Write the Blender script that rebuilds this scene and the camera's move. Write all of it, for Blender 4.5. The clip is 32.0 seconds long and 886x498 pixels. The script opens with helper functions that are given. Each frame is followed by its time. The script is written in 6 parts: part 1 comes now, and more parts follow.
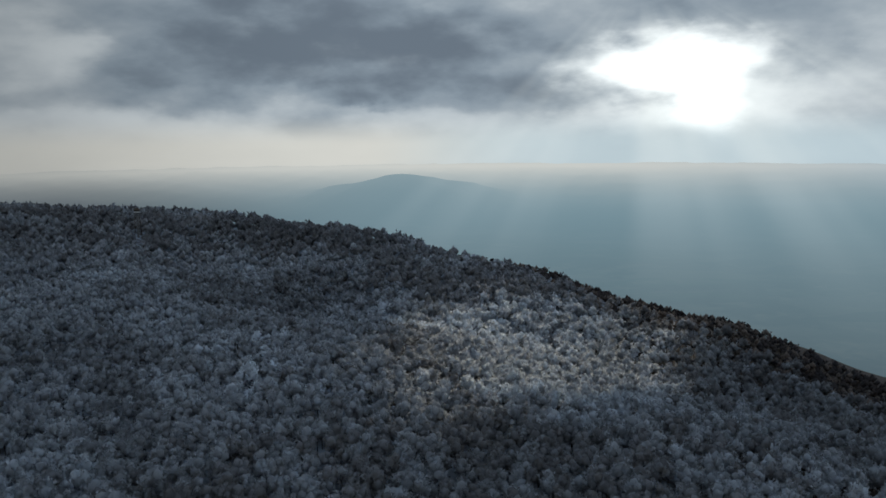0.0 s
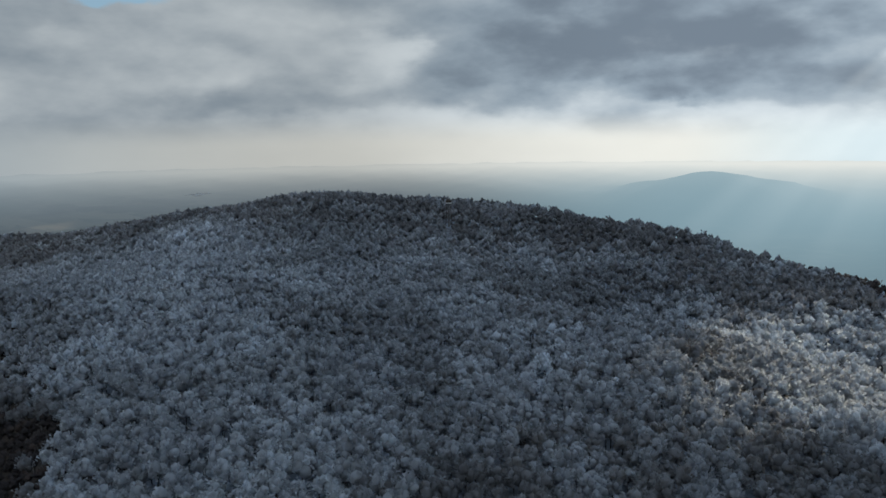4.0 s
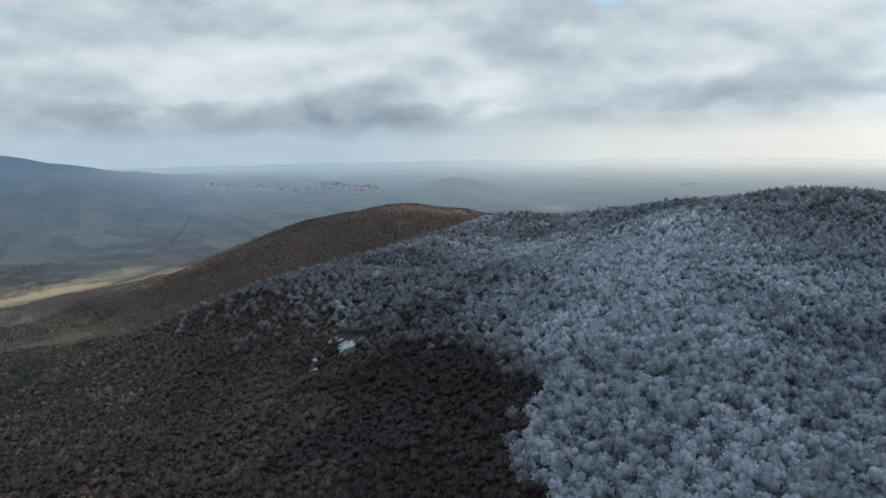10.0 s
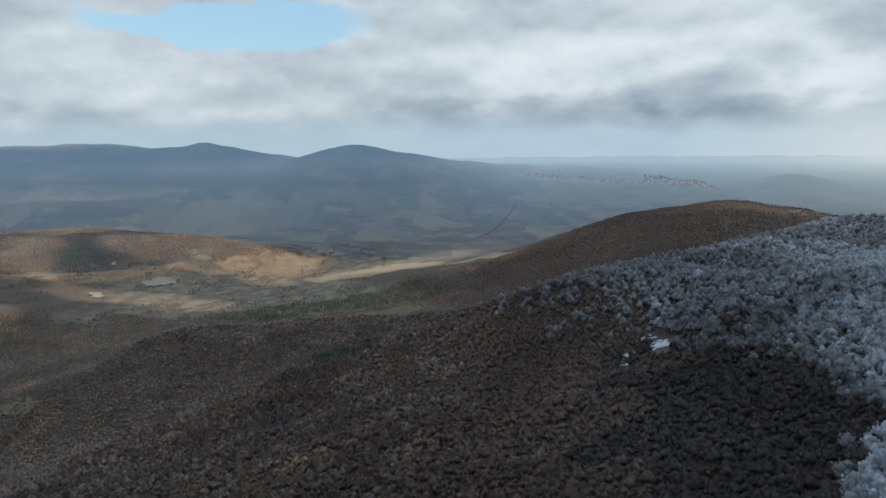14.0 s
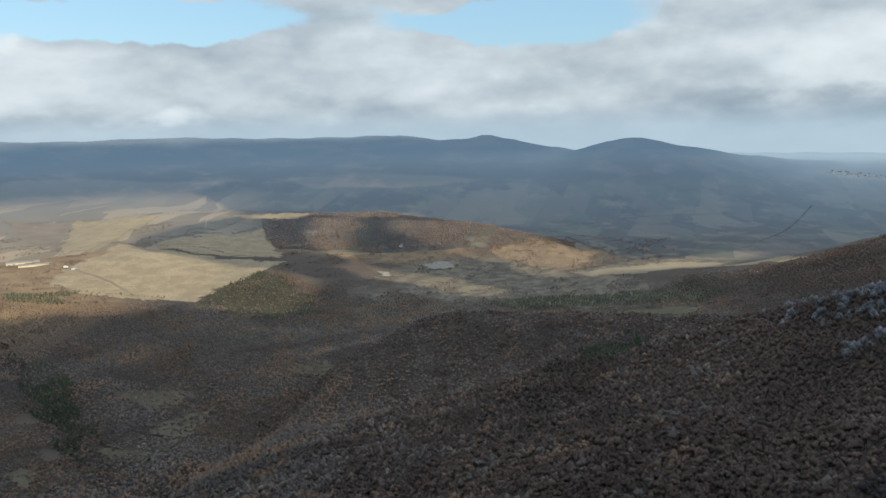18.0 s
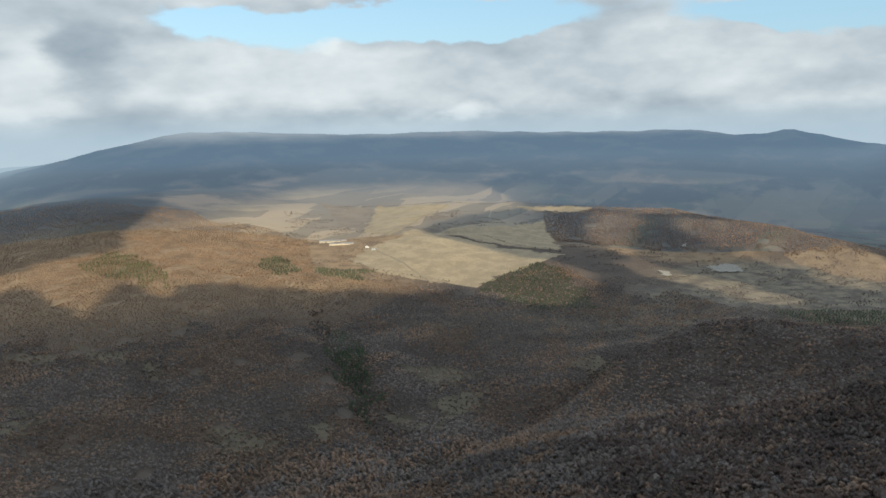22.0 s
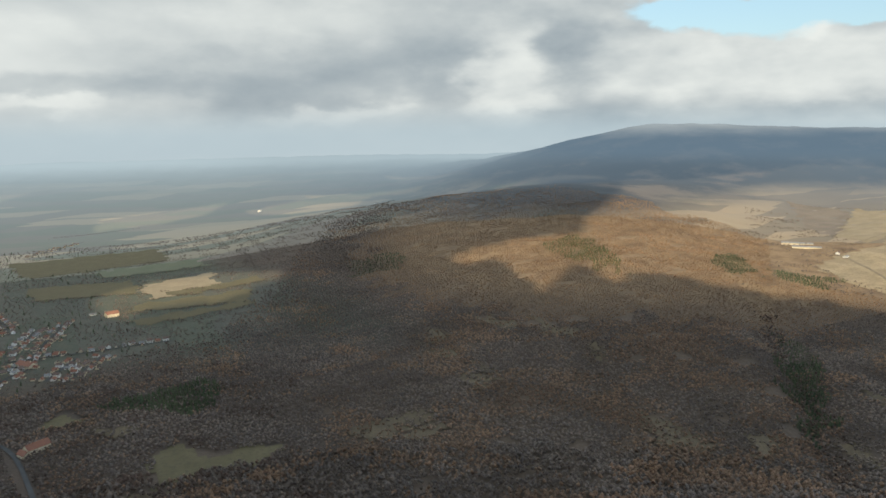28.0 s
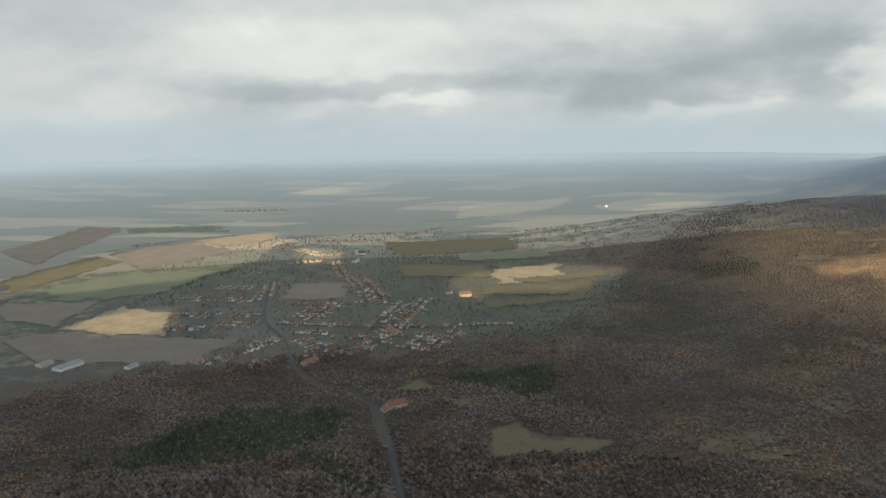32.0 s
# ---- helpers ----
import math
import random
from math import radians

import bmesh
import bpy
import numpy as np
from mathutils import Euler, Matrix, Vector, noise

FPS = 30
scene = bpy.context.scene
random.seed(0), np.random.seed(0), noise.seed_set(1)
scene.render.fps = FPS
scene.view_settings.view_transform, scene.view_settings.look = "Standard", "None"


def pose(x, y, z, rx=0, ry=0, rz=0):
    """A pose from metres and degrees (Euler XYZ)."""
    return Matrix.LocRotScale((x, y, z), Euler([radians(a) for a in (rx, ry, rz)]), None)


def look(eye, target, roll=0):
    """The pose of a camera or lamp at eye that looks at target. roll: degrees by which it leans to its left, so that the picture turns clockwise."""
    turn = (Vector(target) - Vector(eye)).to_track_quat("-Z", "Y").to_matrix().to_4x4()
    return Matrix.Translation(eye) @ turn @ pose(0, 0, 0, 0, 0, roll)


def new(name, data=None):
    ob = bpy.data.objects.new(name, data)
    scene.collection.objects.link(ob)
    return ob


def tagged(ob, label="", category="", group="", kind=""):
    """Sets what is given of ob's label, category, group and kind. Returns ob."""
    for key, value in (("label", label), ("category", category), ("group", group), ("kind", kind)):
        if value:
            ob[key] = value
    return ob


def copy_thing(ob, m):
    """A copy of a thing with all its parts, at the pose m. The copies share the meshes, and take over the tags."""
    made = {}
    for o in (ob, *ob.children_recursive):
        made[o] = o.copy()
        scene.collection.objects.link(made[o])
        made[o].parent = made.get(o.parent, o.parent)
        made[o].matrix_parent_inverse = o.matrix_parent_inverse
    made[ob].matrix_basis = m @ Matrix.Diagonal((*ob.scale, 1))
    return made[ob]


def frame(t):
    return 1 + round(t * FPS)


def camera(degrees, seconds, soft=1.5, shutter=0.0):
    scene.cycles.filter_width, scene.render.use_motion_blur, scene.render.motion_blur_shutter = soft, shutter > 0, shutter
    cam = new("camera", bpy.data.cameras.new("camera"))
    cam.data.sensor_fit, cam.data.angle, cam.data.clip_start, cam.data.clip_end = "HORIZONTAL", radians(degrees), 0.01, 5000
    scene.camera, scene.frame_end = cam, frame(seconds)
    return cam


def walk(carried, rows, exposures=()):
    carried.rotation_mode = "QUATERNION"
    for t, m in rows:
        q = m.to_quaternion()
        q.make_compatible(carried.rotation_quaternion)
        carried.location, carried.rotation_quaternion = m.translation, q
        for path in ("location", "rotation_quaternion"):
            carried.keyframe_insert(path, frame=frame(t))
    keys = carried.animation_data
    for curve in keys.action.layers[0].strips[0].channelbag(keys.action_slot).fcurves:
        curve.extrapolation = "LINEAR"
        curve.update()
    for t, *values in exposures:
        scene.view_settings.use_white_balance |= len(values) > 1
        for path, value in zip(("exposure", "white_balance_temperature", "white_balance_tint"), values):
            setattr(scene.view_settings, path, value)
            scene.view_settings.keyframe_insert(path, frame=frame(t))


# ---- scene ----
# ---- camera: a drone hovering over the hillside and turning on the spot ----
EYE = (0.0, 0.0, 400.0)
TURNS = (  # seconds, tilt, lean, heading
    (0.0, 81.37, 0.62, 359.91),
    (0.5, 81.37, 0.66, 1.55),
    (1.0, 81.38, 0.67, 3.37),
    (1.5, 81.37, 0.69, 6.24),
    (2.0, 81.37, 0.73, 9.59),
    (2.5, 81.38, 0.76, 12.76),
    (3.0, 81.37, 0.81, 15.88),
    (3.5, 81.36, 0.88, 18.96),
    (5.5, 81.31, 0.92, 29.75),
    (6.0, 81.28, 0.94, 31.79),
    (6.5, 81.26, 0.97, 33.60),
    (7.0, 81.24, 1.02, 36.41),
    (7.5, 81.23, 1.04, 39.65),
    (8.0, 81.22, 1.01, 43.08),
    (8.5, 81.21, 0.97, 46.44),
    (9.0, 81.20, 0.95, 49.99),
    (9.5, 81.18, 0.93, 53.51),
    (10.0, 81.17, 0.91, 56.98),
    (10.5, 81.16, 0.89, 60.28),
    (11.0, 81.13, 0.88, 63.21),
    (11.5, 81.10, 0.88, 66.39),
    (12.0, 81.08, 0.88, 69.36),
    (12.5, 81.05, 0.89, 71.97),
    (13.0, 81.03, 0.90, 74.90),
    (13.5, 81.00, 0.92, 77.68),
    (14.0, 80.97, 0.92, 80.45),
    (14.5, 80.95, 0.92, 83.17),
    (16.5, 80.85, 0.98, 92.67),
    (17.0, 80.83, 1.00, 95.31),
    (17.5, 80.80, 1.03, 98.00),
    (18.0, 80.79, 1.06, 100.62),
    (18.5, 80.77, 1.07, 103.21),
    (19.0, 80.76, 1.07, 105.79),
    (19.5, 80.74, 1.07, 108.31),
    (20.0, 80.73, 1.10, 110.63),
    (20.5, 80.73, 1.14, 113.39),
    (21.0, 80.73, 1.14, 115.98),
    (21.5, 80.72, 1.11, 118.60),
    (22.0, 80.72, 1.09, 121.27),
    (22.5, 80.70, 1.08, 124.08),
    (23.0, 80.69, 1.05, 126.88),
    (23.5, 80.68, 1.01, 129.54),
    (24.0, 80.67, 0.99, 131.95),
    (24.5, 80.66, 0.96, 134.66),
    (26.5, 80.65, 0.86, 145.57),
    (27.0, 80.64, 0.81, 148.52),
    (27.5, 80.64, 0.80, 151.18),
    (28.0, 80.65, 0.78, 154.33),
    (28.5, 80.66, 0.76, 157.15),
    (29.0, 80.67, 0.72, 160.42),
    (29.5, 80.66, 0.71, 163.16),
    (30.0, 80.65, 0.71, 166.38),
    (30.5, 80.65, 0.72, 169.44),
    (31.0, 80.65, 0.73, 172.66),
    (31.5, 80.66, 0.74, 176.13),
    (32.0, 80.66, 0.74, 179.72),
)
cam = camera(59.51, 32.0, soft=1.55)
walk(cam, [(t, pose(*EYE, rx, ry, rz)) for t, rx, ry, rz in TURNS],
     exposures=((0.0, -0.84, 6090, 5), (3.5, -0.52, 6090, 5), (6.5, -0.05, 6090, 5), (9.0, 0.22, 6090, 5), (13.0, 0.27, 6050, 4), (20.0, 0.31, 6100, 4), (26.0, 0.32, 6550, 4), (32.0, 0.32, 6800, 5)))

# ---- sky, sun ----
SUN_AZ, SUN_EL = 15.0, 25.0


def unit(az, el):
    a, e = radians(az), radians(el)
    return Vector((math.sin(a) * math.cos(e), math.cos(a) * math.cos(e), math.sin(e)))


TO_SUN = unit(SUN_AZ, SUN_EL)


class Nodes:
    """Short hand for building node trees."""

    def __init__(self, tree):
        self.tree = tree
        tree.nodes.clear()

    def add(self, kind, **props):
        n = self.tree.nodes.new(kind)
        for k, v in props.items():
            if k == "operation":
                n.operation = v
            elif k == "blend":
                n.blend_type = v
            elif k == "data":
                n.data_type = v
            elif k == "dims":
                n.noise_dimensions = v
        return n

    def put(self, socket, value):
        if isinstance(value, bpy.types.NodeSocket):
            self.tree.links.new(value, socket)
        elif value is not None:
            socket.default_value = value

    def math(self, op, a, b=None, clamp=False):
        n = self.add("ShaderNodeMath", operation=op)
        n.use_clamp = clamp
        self.put(n.inputs[0], a)
        self.put(n.inputs[1], b)
        return n.outputs[0]

    def vec(self, op, a, b=None):
        n = self.add("ShaderNodeVectorMath", operation=op)
        self.put(n.inputs[0], a)
        self.put(n.inputs[1], b)
        return n.outputs["Value"] if op in ("DOT_PRODUCT", "LENGTH") else n.outputs[0]

    def ramp(self, x, lo, hi, a=0.0, b=1.0):
        n = self.add("ShaderNodeMapRange")
        n.interpolation_type = "SMOOTHSTEP"
        for i, v in enumerate((x, lo, hi, a, b)):
            self.put(n.inputs[i], v)
        return n.outputs[0]

    def noise(self, v, scale, detail=4.0, rough=0.5, warp=0.0):
        n = self.add("ShaderNodeTexNoise")
        self.put(n.inputs["Vector"], v)
        n.inputs["Scale"].default_value, n.inputs["Detail"].default_value = scale, detail
        n.inputs["Roughness"].default_value, n.inputs["Distortion"].default_value = rough, warp
        return n.outputs["Fac"]

    def mix(self, f, a, b, blend="MIX"):
        n = self.add("ShaderNodeMix", data="RGBA", blend=blend)
        for i, v in ((0, f), (6, a), (7, b)):
            if isinstance(v, tuple):
                v = (*v[:3], 1.0)
            self.put(n.inputs[i], v)
        return n.outputs[2]


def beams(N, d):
    """Painted shafts of light that fan out below the sun from a gap in the cloud: 0 to 1 over directions d."""
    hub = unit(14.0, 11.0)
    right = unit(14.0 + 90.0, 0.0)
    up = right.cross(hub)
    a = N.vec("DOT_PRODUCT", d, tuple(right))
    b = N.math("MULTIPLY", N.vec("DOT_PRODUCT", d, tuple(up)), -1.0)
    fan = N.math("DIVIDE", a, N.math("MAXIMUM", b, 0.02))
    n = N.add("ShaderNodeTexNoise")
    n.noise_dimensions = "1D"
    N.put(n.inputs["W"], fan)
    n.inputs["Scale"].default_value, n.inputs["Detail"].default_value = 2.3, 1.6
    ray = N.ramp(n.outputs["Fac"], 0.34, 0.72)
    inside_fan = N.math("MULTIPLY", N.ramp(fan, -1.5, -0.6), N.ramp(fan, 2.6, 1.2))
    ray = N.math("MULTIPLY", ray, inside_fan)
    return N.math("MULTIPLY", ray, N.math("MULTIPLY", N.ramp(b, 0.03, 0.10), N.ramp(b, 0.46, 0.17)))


def build_world():
    w = bpy.data.worlds.new("winter_sky")
    scene.world = w
    w.use_nodes = True
    N = Nodes(w.node_tree)
    out = N.add("ShaderNodeOutputWorld")
    sky = N.add("ShaderNodeTexSky")
    sky.sky_type, sky.sun_disc = "NISHITA", False
    sky.sun_elevation, sky.sun_rotation = radians(SUN_EL), radians(SUN_AZ)
    d = N.add("ShaderNodeTexCoord").outputs["Generated"]
    sep = N.add("ShaderNodeSeparateXYZ")
    N.put(sep.inputs[0], d)
    z = sep.outputs[2]
    # bearing counted on through west and south, and height, both in degrees
    deg = 57.29578
    c, k = math.cos(radians(-85.0)), math.sin(radians(-85.0))
    east = N.math("SUBTRACT", N.math("MULTIPLY", sep.outputs[0], c), N.math("MULTIPLY", sep.outputs[1], k))
    north = N.math("ADD", N.math("MULTIPLY", sep.outputs[0], k), N.math("MULTIPLY", sep.outputs[1], c))
    chart = N.add("ShaderNodeCombineXYZ")
    N.put(chart.inputs[0], N.math("SUBTRACT", N.math("MULTIPLY", N.math("ARCTAN2", east, north), deg), 85.0))
    N.put(chart.inputs[1], N.math("MULTIPLY", N.math("ARCSINE", z), deg))
    flat = N.vec("MULTIPLY", d, (1.0, 1.0, 2.2))

    def swirl(scale, detail, size):
        n = N.add("ShaderNodeTexNoise")
        N.put(n.inputs["Vector"], flat)
        n.inputs["Scale"].default_value, n.inputs["Detail"].default_value = scale, detail
        n.inputs["Roughness"].default_value = 0.52
        return N.vec("MULTIPLY", N.vec("SUBTRACT", n.outputs["Color"], (0.5, 0.5, 0.5)), size)
    ragged = N.vec("ADD", chart.outputs[0], N.vec("ADD", swirl(5.0, 2.0, (11.0, 4.5, 0.0)), swirl(17.0, 5.0, (4.8, 2.7, 0.0))))

    def oval(v, az, el, wide, high):
        n = N.add("ShaderNodeVectorMath", operation="MULTIPLY_ADD")
        N.put(n.inputs[0], v)
        n.inputs[1].default_value = (1.0 / wide, 1.0 / high, 0.0)
        n.inputs[2].default_value = (-az / wide, -el / high, 0.0)
        return N.vec("LENGTH", n.outputs[0])

    def total(parts):
        t = parts[0]
        for p in parts[1:]:
            t = N.math("ADD", t, p)
        return t
    masses, blues = [], []

    def mass(az, el, wide, high, k):
        """A dark (k < 0) or bright mass of cloud with ragged edges."""
        masses.append(N.ramp(oval(ragged, az, el, wide, high), 1.25, 0.25, 0.0, k))

    def clear(az, el, wide, high, k):
        """An opening to the blue."""
        blues.append(N.ramp(oval(ragged, az, el, wide, high), 1.3, 0.2, 0.0, k))
    mass(-8.7, 7.3, 22.5, 5.2, -0.75)
    mass(1.4, 4.3, 17.2, 3, -0.45)
    mass(-15.5, 4.6, 8.4, 2.7, -0.35)
    mass(-22.8, 3.4, 4.7, 3, -0.25)
    mass(11.3, 2.9, 7.3, 1.7, -0.35)
    mass(21.2, 7.8, 11.5, 2.4, -0.5)
    mass(25.3, 4, 3.1, 2.1, -0.45)
    mass(21.4, 3.7, 2.6, 1.6, -0.35)
    mass(-6, 2, 4.2, 1, -0.45)
    mass(-9.3, 0.4, 4.2, 1, -0.35)
    mass(-27.2, 5.5, 3.7, 2.4, 0.35)
    mass(-30.7, 2.6, 6.3, 2.7, -0.2)
    mass(-24.4, 0.7, 13.6, 2, 0.3)
    mass(1.4, 0.7, 13.1, 1, 0.25)
    mass(-61.5, 1.7, 7.8, 3, -0.45)
    mass(-54.5, 0.4, 13.1, 1.3, -0.35)
    mass(-64.6, 0.1, 3.1, 1.6, -0.3)
    mass(-35.7, 2.1, 8.9, 1.5, -0.22)
    mass(-54.4, 2.6, 5.2, 1.5, 0.3)
    mass(-43.8, 4.5, 8.4, 3, 0.2)
    mass(-37.3, 5.4, 3.1, 1.4, 0.25)
    mass(-26.4, 5.7, 2.6, 1.4, 0.3)
    mass(-27.6, 1, 13.1, 1.1, 0.15)
    mass(-76.2, 0.5, 15.7, 1.3, -0.35)
    mass(-60.4, 2, 5.2, 2.2, -0.3)
    mass(-66.1, 0.1, 13.1, 1, -0.25)
    mass(-54.2, 3.1, 4.7, 2.1, 0.3)
    mass(-71.5, 3.7, 6.3, 2.1, 0.15)
    mass(-40.4, 2, 6.3, 1.3, -0.2)
    mass(-32.3, 5.7, 7.8, 3, 0.1)
    mass(-70.3, 3.9, 14.6, 3.3, 0.2)
    mass(-92, 2.1, 11.5, 1.9, -0.12)
    mass(-74.3, 0.8, 13.1, 1.4, -0.2)
    mass(-109.4, 0.6, 8.4, 1.2, -0.15)
    mass(-102.2, 3.1, 9.4, 1.6, 0.12)
    mass(-74.4, 4.3, 10.4, 2.7, 0.15)
    mass(-112.2, 0.2, 23.5, 0.9, -0.18)
    mass(-126.5, 4, 13.1, 3.3, 0.28)
    mass(-119.1, 0.8, 2.1, 0.8, 0.3)
    mass(-106.4, 3.9, 13.1, 2.7, 0.1)
    mass(-78.6, 3.6, 7.8, 2.4, 0.1)
    mass(-129.4, 6.2, 2.1, 0.9, 0.35)
    mass(-124, 3.3, 18.3, 3, 0.18)
    mass(-119, 0.6, 2.6, 0.8, 0.25)
    mass(-149.5, 2.7, 3.7, 3, 0.5)
    mass(-146.1, 5.1, 3.7, 2.7, -0.5)
    mass(-129.4, 6.2, 2, 0.8, 0.4)
    mass(-130.3, 3.1, 15.7, 2.4, 0.2)
    mass(-118.9, 0.9, 2.1, 0.8, 0.25)
    mass(-146.1, -0.1, 9.4, 1.4, -0.2)
    mass(-154.4, 3.6, 4.7, 4.6, -0.2)
    mass(-134.4, 0.1, 15.7, 0.9, -0.15)
    mass(-150.5, 4.2, 2.6, 3.5, 0.35)
    mass(-147.8, 1.3, 3.1, 0.9, 0.3)
    mass(-165.6, 3.7, 17.2, 2.7, -0.22)
    mass(-170.8, 6.7, 13.1, 1.9, 0.12)
    mass(-161.2, 0.2, 4.7, 0.6, 0.2)
    mass(-161.6, 2.2, 19.8, 2.3, -0.28)
    mass(-185.4, 2.6, 18.3, 1.2, -0.22)
    mass(-191.6, 4.5, 10.4, 2.4, 0.15)
    mass(-161.6, 6.9, 15.7, 2.1, 0.12)
    mass(-191, -1.2, 1.9, 0.5, 0.3)
    mass(-188.2, -1.2, 1, 0.4, 0.25)
    mass(-162.4, 0.3, 6.3, 0.7, 0.2)
    mass(-181.8, 1.2, 4.2, 0.7, 0.2)
    mass(-185.2, 2.7, 15.7, 1.3, -0.15)
    mass(-191.8, 5.4, 11.5, 2.7, 0.12)
    mass(-182.3, 1.3, 4.7, 0.6, 0.2)
    clear(-43.6, 8.8, 4.5, 1, 0.8)
    clear(-91.7, 7.2, 10, 2.2, 0.7)
    clear(-97.4, 7.6, 5, 1.9, 0.7)
    clear(-118.2, 7.8, 12.5, 1.6, 0.9)
    clear(-94.2, 6.5, 6.5, 1.6, 0.7)
    clear(-135.3, 6.8, 5.5, 1.6, 0.7)
    clear(-97.6, 7.2, 9, 1.6, 0.9)
    clear(-135, 6.3, 6.5, 1.8, 0.7)
    clear(-122.1, 7.3, 9.5, 1.6, 1)
    clear(-50, 45, 30, 22, 0.8)
    clear(130, 50, 40, 24, 0.8)
    banks = N.noise(flat, 3.2, 3.0, 0.45)
    billow = N.noise(flat, 9.0, 5.0, 0.50)
    relief = N.math("SUBTRACT", billow, N.noise(N.vec("ADD", flat, (0.0, 0.0, 0.045)), 9.0, 5.0, 0.50))
    calm = N.ramp(N.vec("DOT_PRODUCT", d, tuple(unit(-186, 5))), 0.70, 0.92, 1.0, 0.45)
    v = total([N.math("MULTIPLY", banks, 0.55), N.math("MULTIPLY", N.math("SUBTRACT", billow, 0.5), N.math("MULTIPLY", calm, 0.29)), N.math("MULTIPLY", N.math("MULTIPLY", relief, calm), 0.36), 0.225, N.math("MULTIPLY", total(masses), N.ramp(N.vec("DOT_PRODUCT", d, tuple(unit(0, 6))), 0.80, 0.94, 0.33, 0.42))])
    shade = N.ramp(v, 0.18, 0.82)
    cloud = N.mix(shade, (0.29, 0.335, 0.385), (0.69, 0.705, 0.715))
    cloud = N.mix(N.ramp(v, 0.30, 0.02), cloud, (0.170, 0.200, 0.242))
    glare = total([N.ramp(oval(chart.outputs[0], 18.0, 2.0, 15.0, 6.0), 1.0, 0.0, 0.0, 1.4), N.ramp(oval(chart.outputs[0], 15.0, 5.0, 9.0, 3.5), 1.0, 0.0, 0.0, 0.6)])
    glare = N.math("ADD", N.math("MULTIPLY", glare, N.ramp(v, 0.05, 0.55, 0.35, 1.0)), N.math("MULTIPLY", relief, 0.9))
    cloud = N.mix(N.ramp(glare, 0.0, 2.0), cloud, (1.30, 1.29, 1.24))
    core = N.math("MINIMUM", oval(ragged, 16.0, 5.0, 5.5, 1.9), oval(ragged, 18.5, 2.2, 3.2, 2.6))
    cloud = N.mix(N.ramp(core, 1.45, 0.25), cloud, (1.9, 1.86, 1.78))
    gap = N.math("ADD", total(blues), N.math("MULTIPLY", N.math("SUBTRACT", billow, 0.5), 0.7))
    gap = N.math("MULTIPLY", gap, N.ramp(z, 0.055, 0.115))
    blue = N.mix(1.0, sky.outputs[0], (0.11, 0.11, 0.11), "MULTIPLY")
    blue = N.mix(0.45, blue, (0.42, 0.66, 0.88))
    col = N.mix(N.ramp(gap, 0.20, 0.62), cloud, blue)
    # the bright haze under the cloud base
    band = N.ramp(N.math("ABSOLUTE", N.math("ADD", z, 0.026)), 0.052, 0.008)
    warm = N.ramp(N.vec("DOT_PRODUCT", d, tuple(unit(-10, 0))), 0.55, 1.0)
    haze = N.mix(warm, (0.40, 0.48, 0.55), (0.84, 0.78, 0.69))
    haze = N.mix(N.ramp(N.vec("DOT_PRODUCT", d, tuple(unit(20, -1))), 0.90, 0.985, 0.0, 0.75), haze, (0.56, 0.68, 0.74))
    col = N.mix(N.math("MULTIPLY", band, 0.85), col, haze)
    col = N.mix(N.math("MULTIPLY", beams(N, d), 0.30), col, (1.0, 1.0, 0.95))
    low = N.ramp(z, -0.09, -0.07)
    col = N.mix(low, (0.20, 0.23, 0.26), col)
    # brighter around the hidden sun, and overhead
    col = N.mix(1.0, col, N.ramp(N.vec("DOT_PRODUCT", d, tuple(unit(12, 4))), 0.72, 0.97, 1.0, 1.65), "MULTIPLY")
    col = N.mix(1.0, col, N.ramp(z, 0.22, 0.60, 1.0, 2.3), "MULTIPLY")
    bg = N.add("ShaderNodeBackground")
    N.put(bg.inputs[0], col)
    bg.inputs[1].default_value = 0.96
    N.put(out.inputs[0], bg.outputs[0])


build_world()
lamp = bpy.data.lights.new("sun", "SUN")
lamp.energy, lamp.angle, lamp.color = 5.0, radians(0.53), (1.0, 0.82, 0.58)
sun = new("sun", lamp)
sun.matrix_world = look(TO_SUN * 4000, (0, 0, 0))

# ---- materials ----
def polar(az, d):
    """Plan point at a compass bearing (degrees, clockwise from +y) and distance from the hover point."""
    a = radians(az)
    return d * math.sin(a), d * math.cos(a)


def material(name, rough=0.9):
    m = bpy.data.materials.new(name)
    m.use_nodes = True
    N = Nodes(m.node_tree)
    out = N.add("ShaderNodeOutputMaterial")
    b = N.add("ShaderNodeBsdfPrincipled")
    b.inputs["Roughness"].default_value = rough
    b.inputs["Specular IOR Level"].default_value = 0.2
    N.put(out.inputs[0], b.outputs[0])
    return m, N, b


def place(N):
    return N.add("ShaderNodeNewGeometry").outputs["Position"]


def mottled(name, a, b, c, big, small, rough=0.9, share=0.5, bump=0.0):
    """Two colours in large patches with a third as fine speckle; sizes in metres."""
    m, N, s = material(name, rough)
    p = place(N)
    col = N.mix(N.ramp(N.noise(p, 1.0 / big, 4.0, 0.6), 0.35, 0.65), a, b)
    grain = N.noise(p, 1.0 / small, 3.0, 0.65)
    col = N.mix(N.math("MULTIPLY", N.ramp(grain, 0.45, 0.7), share), col, c)
    N.put(s.inputs["Base Color"], col)
    if bump:
        n = N.add("ShaderNodeBump")
        n.inputs["Strength"].default_value, n.inputs["Distance"].default_value = 0.8, bump
        N.put(n.inputs["Height"], grain)
        N.put(s.inputs["Normal"], n.outputs[0])
    return m


